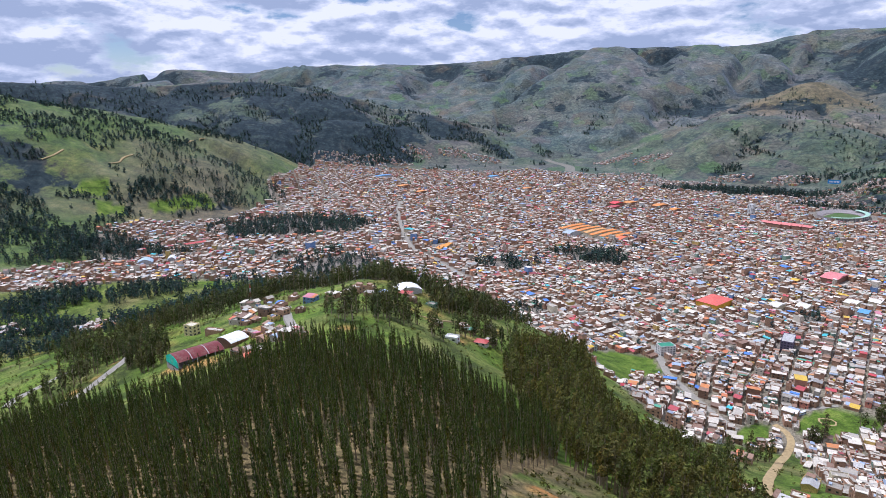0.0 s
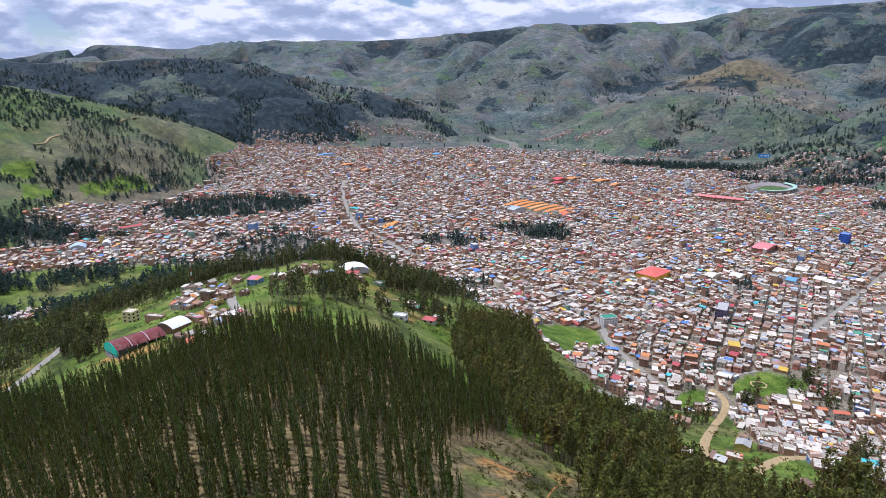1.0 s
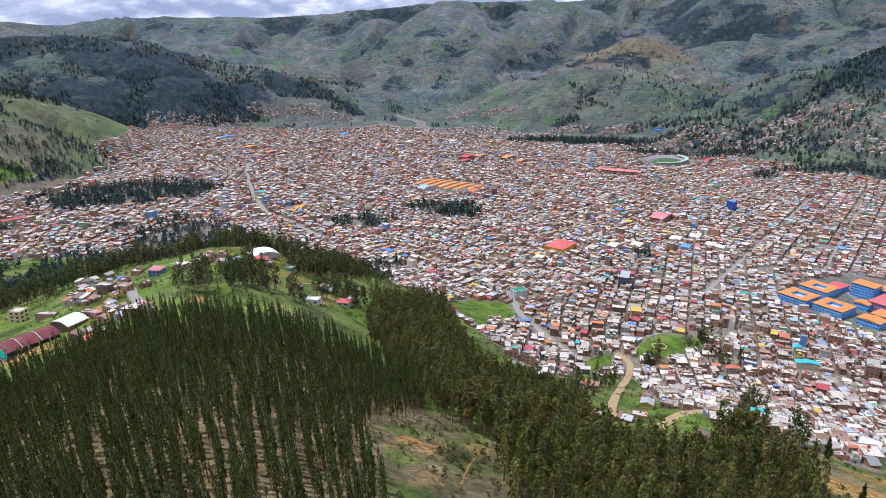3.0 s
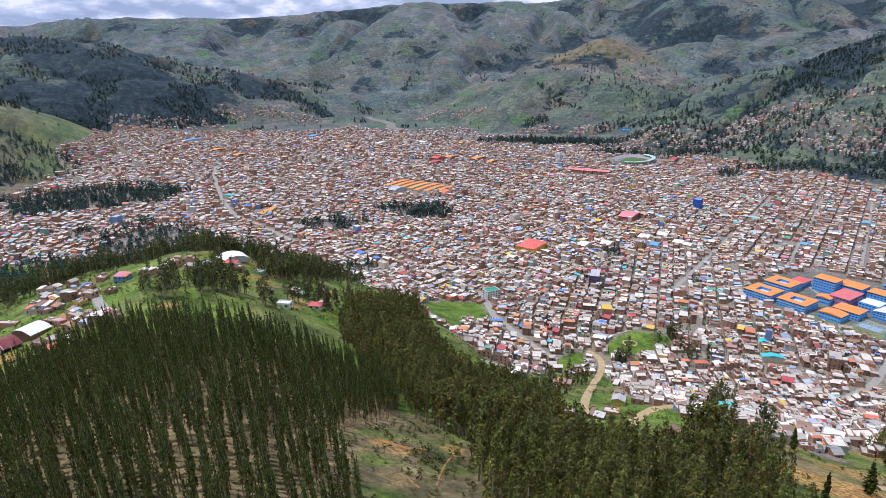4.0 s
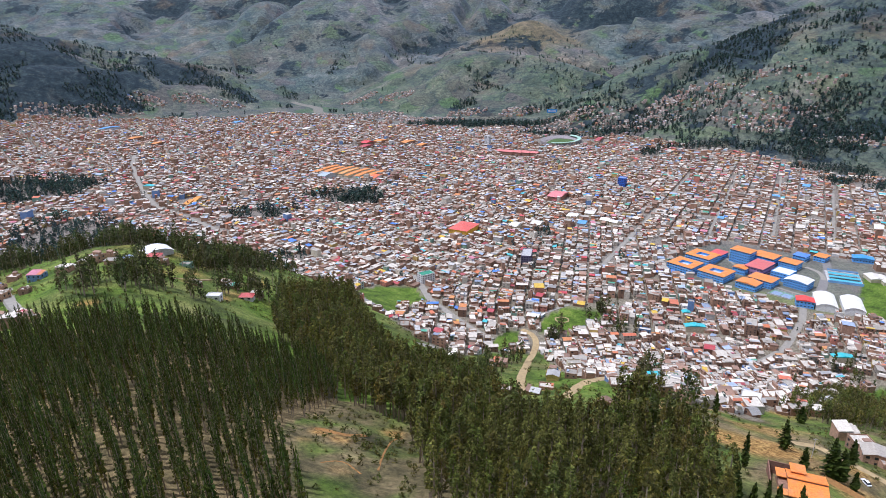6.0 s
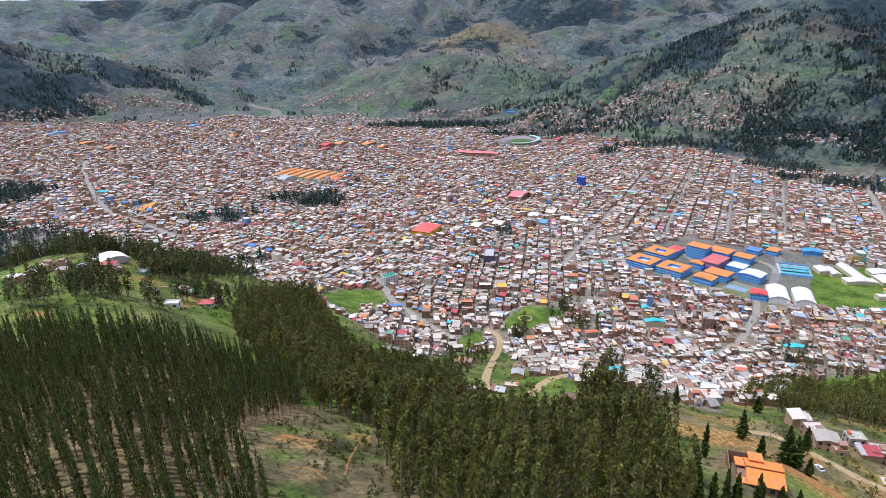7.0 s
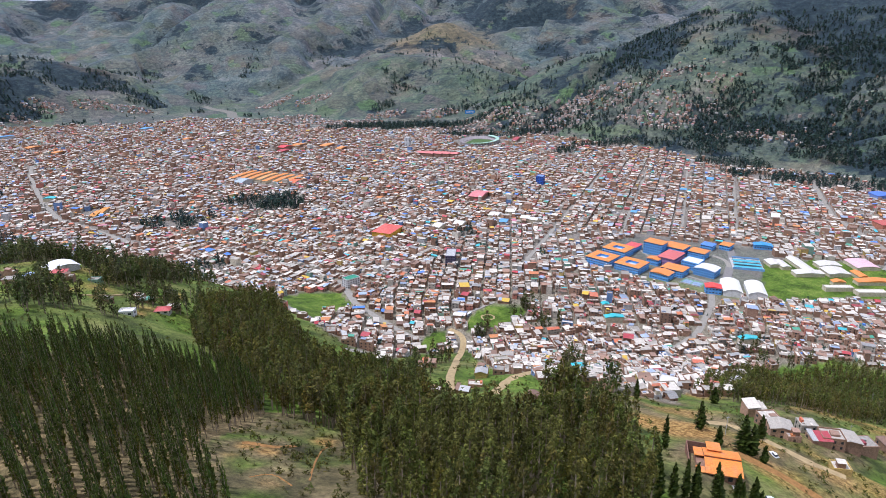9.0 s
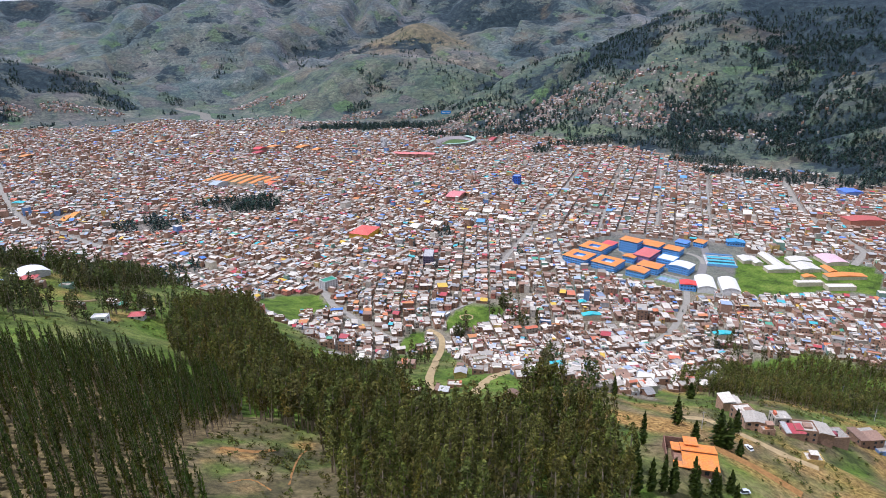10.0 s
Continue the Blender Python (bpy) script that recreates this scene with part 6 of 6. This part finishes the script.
def billboard():
    o = root_at("billboard", "large blue roadside sign with white lettering bars", "sign", 1103, 1817, -0.62)
    box("panel", -16, 16, -0.4, 0.4, 4, 15, (0.03, 0.25, 0.62), o)
    for k in range(7):
        box("lettering", -12 + k * 3.6, -9.8 + k * 3.6, -0.6, -0.4, 7.5, 11.5, WHITE, o)
    for x in (-12, 0, 12):
        box("post", x - 0.4, x + 0.4, -0.3, 0.3, -2, 4, GREY, o)


billboard()


# ---- the ridge's saddle: sports shed, houses, dome ----
def sports_shed():
    """Open-sided court under a dark red vault with a green end."""
    o = root_at("sports_shed", "open sports court under a dark red vaulted roof", "shed", -160, 389, 0.80, z=float(height(-160, 389)))
    L, W = 15.5, 8.5
    # the length runs along x here
    def turned(rows):
        v, f, c = rows
        return [(y, -x, z) for x, y, z in v], f, c
    paint("roof", [turned(vault_rows(-W, W, -L, L, 5.0, 3.2, (0.17, 0.028, 0.03), 12))], SHEET, o)
    for y in (-6, 5):
        paint("skylight_strip", [turned(vault_rows(-W, W, y - 0.25, y + 0.25, 5.08, 3.2, (0.45, 0.42, 0.42), 12))], SHEET, o)
    paint("end_panel", [turned(vault_end(-W, W, -L - 0.1, 1.5, 5.0, 3.2, (0.02, 0.55, 0.42), 12))], SHEET, o, "green sheet end wall")
    paint("end_panel", [turned(vault_end(-W, W, L + 0.1, 1.5, 5.0, 3.2, (0.25, 0.2, 0.18), 12))], SHEET, o)
    for k in range(6):
        for s in (-1, 1):
            x = -L + 0.4 + k * (2 * L - 0.8) / 5
            box("post", x - 0.2, x + 0.2, s * W - 0.2, s * W + 0.2, -3, 5.0, (0.6, 0.6, 0.58), o)
    box("court", -L, L, -W, W, -3, 0.2, (0.33, 0.32, 0.30), o)
    for s in (-1, 1):
        box("low_wall", -L, L, s * (W + 0.3) - 0.15, s * (W + 0.3) + 0.15, -3, 1.1, BRICK, o)


sports_shed()
block("vaulted_shed", "brick shed with a bright white curved roof", "shed", -143, 411, -0.6, 15, 14, 4.5, 1, BRICK, (0.85, 0.85, 0.84), "vault", "", 2.4, False)
block("white_dome_hall", "hall under a bright white arched roof among trees", "hall", -32, 552, 0.35, 22, 16, 1.6, 1, GREY, (0.85, 0.85, 0.84), "vault", "", 3.2, False)
block("long_hall", "long low hall with a red sheet roof", "hall", -478, 1215, 0.66, 42, 11, 5, 1, CREAM, (0.5, 0.08, 0.08), "hip", "", 2)
block("vaulted_market", "market hall under a pale blue arched roof", "hall", -515, 1081, 0.3, 24, 20, 5, 1, GREY, (0.42, 0.55, 0.68), "vault", "", 5, False)
block("vaulted_gym", "sports hall under a white arched roof", "hall", -478, 1102, 0.3, 13, 18, 5, 1, GREY, (0.75, 0.77, 0.8), "vault", "", 4, False)
block("cottage", "small white house with a red hipped sheet roof", "house", 28, 442, -0.4, 9, 7, 3, 1, (0.7, 0.68, 0.62), (0.5, 0.09, 0.08), "hip", "ridge houses")
block("cottage", "small cream house with a red hipped sheet roof", "house", -32, 524, -0.3, 10, 7, 3, 1, (0.6, 0.5, 0.35), (0.5, 0.09, 0.08), "hip", "ridge houses")
block("cottage", "low white house with a flat roof", "house", 6, 418, -0.4, 9, 6, 3, 1, (0.75, 0.74, 0.7), (0.7, 0.68, 0.62), "flat", "ridge houses")
hr = random.Random(77)
# x, y, width, depth, storeys
SADDLE_HOUSES = [(-170, 452, 14, 5, 1), (-150, 462, 9, 8, 2), (-158, 470, 8, 7, 1), (-163, 479, 8, 7, 1), (-155, 487, 7, 7, 1), (-145, 494, 7, 6, 1), (-128, 488, 7, 6, 1), (-147, 454, 7, 5, 1), (-119, 416, 12, 6, 1), (-122, 426, 7, 5, 1), (-103, 376, 6, 6, 1), (-86, 366, 8, 6, 1), (-92, 380, 7, 6, 1), (-104, 446, 6, 5, 1), (-110, 512, 10, 9, 2), (-89, 496, 9, 8, 2), (-69, 500, 9, 8, 2), (-57, 484, 9, 7, 1), (-78, 506, 7, 6, 1), (-48, 492, 7, 6, 1), (-135, 421, 7, 5, 1), (-128, 414, 6, 5, 1), (-116, 360, 7, 6, 1), (-127, 372, 7, 6, 1), (-134, 553, 8, 7, 1), (-178, 560, 12, 8, 2), (-26, 500, 8, 7, 1), (20, 470, 9, 7, 1), (35, 452, 8, 7, 1), (-10, 516, 8, 7, 1), (16, 484, 8, 6, 1), (-4, 447, 6, 5, 1), (41, 526, 8, 6, 1), (-87, 503, 8, 6, 1), (-60, 512, 7, 6, 1), (-446, 751, 9, 7, 1), (-438, 746, 8, 7, 1), (-430, 748, 8, 6, 1), (-420, 752, 8, 7, 1), (-412, 762, 9, 7, 1), (-416, 775, 8, 7, 2), (-426, 770, 8, 6, 1)]
SADDLE_CLUSTER = [(-173, 515, 7, 6, 1), (-155, 477, 8, 7, 2), (-163, 519, 9, 6, 1), (-142, 460, 7, 7, 1), (-163, 545, 8, 6, 1), (-137, 472, 9, 7, 2), (-138, 490, 7, 6, 1), (-128, 472, 8, 7, 1), (-143, 542, 9, 6, 1), (-161, 568, 7, 7, 2), (-177, 580, 8, 6, 1), (-175, 547, 9, 7, 1), (-122, 440, 7, 6, 1), (-118, 449, 8, 7, 2), (-116, 392, 9, 6, 1), (-108, 382, 7, 7, 1), (-102, 384, 8, 6, 1), (-95, 369, 9, 7, 2), (-114, 348, 7, 6, 1), (-106, 348, 8, 7, 1)]
for x, y, w, d, st in SADDLE_HOUSES + SADDLE_CLUSTER:
    house_thing(hr, x, y, float(height(x, y)), hr.uniform(-0.3, 0.3) - 0.5, w, d, st, "ridge houses")
block("house", "three-storey cream yellow house with a terrace roof", "house", -197, 477, -0.4, 9, 8, 8.5, 3, (0.66, 0.55, 0.3), (0.6, 0.55, 0.4), "flat", "ridge houses")
SLOPE_HOUSES = [(279, 175, 9, 9, 2), (270, 161, 9, 8, 2), (264, 151, 10, 9, 2), (284, 150, 8, 7, 2), (278, 140, 9, 8, 1), (284, 138, 10, 9, 2), (292, 136, 12, 10, 2), (304, 134, 12, 9, 2), (263, 144, 6, 5, 1), (251, 116, 7, 6, 1), (334, 132, 13, 11, 2), (338, 125, 9, 9, 1), (280, 231, 13, 11, 2), (274, 236, 8, 8, 1), (564, 214, 9, 8, 1)]
EDGE_HOUSES = [(184, 236, 6, 4, 1), (250, 232, 7, 6, 1), (157, 293, 6, 5, 1), (167, 279, 8, 6, 1), (188, 299, 9, 6, 1), (211, 328, 8, 7, 2), (228, 332, 8, 8, 2), (212, 407, 11, 9, 2), (200, 398, 7, 6, 1), (222, 345, 9, 9, 2), (150, 300, 5, 5, 1)]
for x, y, w, d, st in SLOPE_HOUSES + EDGE_HOUSES:
    house_thing(hr, x, y, float(height(x, y)), hr.uniform(-0.2, 0.2) - 0.6, w, d, st, "slope houses")


def villa():
    z = float(height(166, 113))
    o = root_at("villa", "brick villa with a bright orange stepped roof and walled yard", "house", 166.5, 113.5, -0.77, z=z)
    box("wall", -6.6, 6.6, -6.2, 5.6, -4, 2.9, (0.3, 0.17, 0.11), o)
    # main slope falls to the front, the upper slab steps back over it
    def slab(name, x0, x1, y0, y1, za, zb, t=0.22):
        v = [(x0, y0, za), (x1, y0, za), (x1, y1, zb), (x0, y1, zb), (x0, y0, za + t), (x1, y0, za + t), (x1, y1, zb + t), (x0, y1, zb + t)]
        paint(name, [(v, BOX_F, (0.78, 0.25, 0.045))], SHEET, o)
    slab("roof", -4.2, 7.3, -7.0, 0.3, 2.9, 4.1)
    slab("roof", -4.2, 7.3, 0.0, 6.6, 4.75, 3.2)
    slab("roof", -7.2, -4.3, -7.0, -4.4, 2.9, 3.3)
    slab("roof", -7.2, -4.3, 0.6, 6.4, 3.9, 3.1)
    slab("roof", -3.0, 1.6, 3.6, 9.0, 4.6, 4.2)
    box("ridge_wall", -4.1, 7.1, 0.05, 0.25, 2.8, 4.7, (0.2, 0.1, 0.07), o)
    box("porch_post", 6.6, 6.9, -6.6, -6.3, -4, 2.9, WHITE, o)
    for x in (-2.5, 0.5, 3.5):
        box("window", x - 0.7, x + 0.7, -6.28, -6.12, 0.6, 2.0, (0.05, 0.06, 0.07), o, GLASS)
    box("door", 5.0, 6.0, -6.28, -6.12, -0.6, 1.9, (0.12, 0.07, 0.04), o)
    box("terrace", -6.6, 7.6, -8.6, -6.2, -4, -0.6, GREY, o)
    box("yard_wall", -8.8, -8.5, -7.2, 11.4, -4, 2.2, BRICK, o)
    box("yard_wall", -8.5, 0.5, 11.1, 11.4, -4, 2.0, BRICK, o)
    box("yard_wall", 0.5, 7.5, 9.1, 9.4, -4, 1.2, BRICK, o)


villa()


def fir_template(rng, h, radius):
    """Broad garden conifer, boughs from near the ground."""
    return pine_template(rng, h, 14, 26, 0.10, radius, 0.8)


fr = random.Random(9)
FIRS = [(161, 131, 14, 1.9), (207, 152, 14, 3.0), (195, 134, 9, 2.2), (201, 128, 17, 4.0), (204, 126, 14, 3.4), (233, 141, 12, 2.6), (205, 121, 8, 2.0), (143, 103, 13, 2.0), (147, 98, 14, 2.2),
        (152, 94, 14, 2.0), (157, 91, 13, 2.2), (165, 86, 12, 2.4), (172, 84, 11, 2.2), (246, 236, 11, 2.2), (237, 215, 12, 2.2), (290, 206, 11, 3.2), (140, 116, 14, 2.4), (136, 122, 15, 2.4), (128, 104, 13, 2.0), (134, 104, 12, 2.0), (138, 103, 14, 2.0), (141, 102, 13, 2.0), (151, 102, 14, 2.0), (159, 100, 11, 2.0), (168, 100, 9, 2.0)]
for i, (x, y, h, rad) in enumerate(FIRS):
    t = fir_template(fr, h, rad)
    TREE_MESHES["fir", i] = (mesh_of("fir_trunk", t[0], t[1], [BARK]), mesh_of("fir_crown", t[2], t[3], [PINE], None, np.ones((len(t[3]), 3)) * t[4][:, 1:2] * (0.6, 0.72, 0.62)))
    tree_thing("conifer", "dark green conifer standing alone on the slope", "tree", "conifers on the slope", t, PINE, (x, y, float(height(x, y)), 1.0), ("fir", i))


def car(x, y, turn, colour, label):
    o = root_at("car", label, "car", x, y, turn)
    v = [(-2.1, -0.85, 0.35), (2.1, -0.85, 0.35), (2.1, 0.85, 0.35), (-2.1, 0.85, 0.35), (-2.15, -0.85, 0.85), (2.1, -0.85, 0.75), (2.1, 0.85, 0.75), (-2.15, 0.85, 0.85)]
    paint("body", [(v, BOX_F, colour)], SHEET, o)
    v = [(-1.7, -0.75, 0.84), (1.0, -0.75, 0.8), (1.0, 0.75, 0.8), (-1.7, 0.75, 0.84), (-1.3, -0.62, 1.42), (0.4, -0.62, 1.42), (0.4, 0.62, 1.42), (-1.3, 0.62, 1.42)]
    cab = paint("cabin", [(v, BOX_F, (0.03, 0.035, 0.04))], GLASS, o)
    box("roof_panel", -1.28, 0.38, -0.6, 0.6, 1.42, 1.46, colour, cab, SHEET)
    for wx in (-1.35, 1.35):
        for wy in (-0.8, 0.8):
            n = 10
            vv = [(wx + 0.33 * math.cos(6.283 * k / n), wy + s * 0.1, 0.33 + 0.33 * math.sin(6.283 * k / n)) for s in (-1, 1) for k in range(n)]
            ff = [(k, (k + 1) % n, n + (k + 1) % n, n + k) for k in range(n)] + [(0, 1, 2, 3), (3, 4, 5, 6), (6, 7, 8, 9), (0, 3, 6, 9), (n, n + 1, n + 2, n + 3), (n + 3, n + 4, n + 5, n + 6), (n + 6, n + 7, n + 8, n + 9), (n, n + 3, n + 6, n + 9)]
            paint("wheel", [(vv, ff, (0.02, 0.02, 0.02))], MASONRY, o)
    return o


car(176, 100, 2.6, (0.62, 0.66, 0.72), "silver car parked on the grass below the villa")
car(220, 126, 1.2, (0.78, 0.78, 0.76), "white car parked beside the dirt track")


def mast(x, y, h):
    o = root_at("radio_mast", "tall red and white lattice radio mast", "mast", x, y, 0.3)
    n = 8
    for k in range(n):
        z0, z1 = h * k / n, h * (k + 1) / n
        rows = []
        for a in (0, 2.094, 4.189):
            cx, cy = 0.6 * math.cos(a), 0.6 * math.sin(a)
            rows.append((box_v(cx - 0.09, cx + 0.09, cy - 0.09, cy + 0.09, z0 - (1 if k == 0 else 0), z1), BOX_F, RED if k % 2 == 0 else WHITE))
        for j in range(4):
            zz = z0 + (z1 - z0) * (j + 0.5) / 4
            rows.append((box_v(-0.6, 0.6, -0.05, 0.05, zz - 0.05, zz + 0.05), BOX_F, RED if k % 2 == 0 else WHITE))
        paint("mast_section", rows, MASONRY, o)


mast(-180, 575, 34)


def bus(x, y, turn):
    o = root_at("bus", "white bus with a blue band parked at the field", "bus", x, y, turn)
    box("body", -4.5, 4.5, -1.2, 1.2, 0.4, 3.0, (0.78, 0.78, 0.76), o, SHEET)
    box("band", -4.52, 4.52, -1.22, 1.22, 0.7, 1.2, (0.12, 0.25, 0.6), o, SHEET)
    for k in range(6):
        for s in (-1, 1):
            box("window", -4.1 + k * 1.4, -2.9 + k * 1.4, s * 1.2 - 0.03, s * 1.2 + 0.03, 1.6, 2.6, (0.03, 0.04, 0.05), o, GLASS)
    for wx in (-3, 3):
        for wy in (-1.1, 1.1):
            n = 10
            vv = [(wx + 0.48 * math.cos(6.283 * k / n), wy + s * 0.15, 0.48 + 0.48 * math.sin(6.283 * k / n)) for s in (-1, 1) for k in range(n)]
            ff = [(k, (k + 1) % n, n + (k + 1) % n, n + k) for k in range(n)] + [(0, 1, 2, 3), (3, 4, 5, 6), (6, 7, 8, 9), (0, 3, 6, 9)]
            paint("wheel", [(vv, ff, (0.02, 0.02, 0.02))], MASONRY, o)


bus(335, 549, 0.5)


def utility_pole(x, y, turn):
    """Concrete pole with a cross-arm and insulators."""
    o = root_at("utility_pole", "grey concrete utility pole with a cross-arm", "pole", x, y, turn, "utility poles")
    v = [(r * math.cos(1.047 * k), r * math.sin(1.047 * k), z) for z, r in ((-1.0, 0.17), (9.0, 0.10)) for k in range(6)]
    paint("shaft", [(v, [(k, (k + 1) % 6, 6 + (k + 1) % 6, 6 + k) for k in range(6)] + [(6, 7, 8, 9), (9, 10, 11, 6)], GREY)], MASONRY, o)
    arm = box("cross_arm", -0.9, 0.9, -0.06, 0.06, 8.3, 8.45, GREY, o)
    for x0 in (-0.8, 0.0, 0.8):
        box("insulator", x0 - 0.05, x0 + 0.05, -0.05, 0.05, 8.45, 8.7, (0.3, 0.2, 0.15), arm)


for x, y in [(435, 169), (311, 143), (531, 234), (215, 145)]:
    utility_pole(x, y, -0.5)
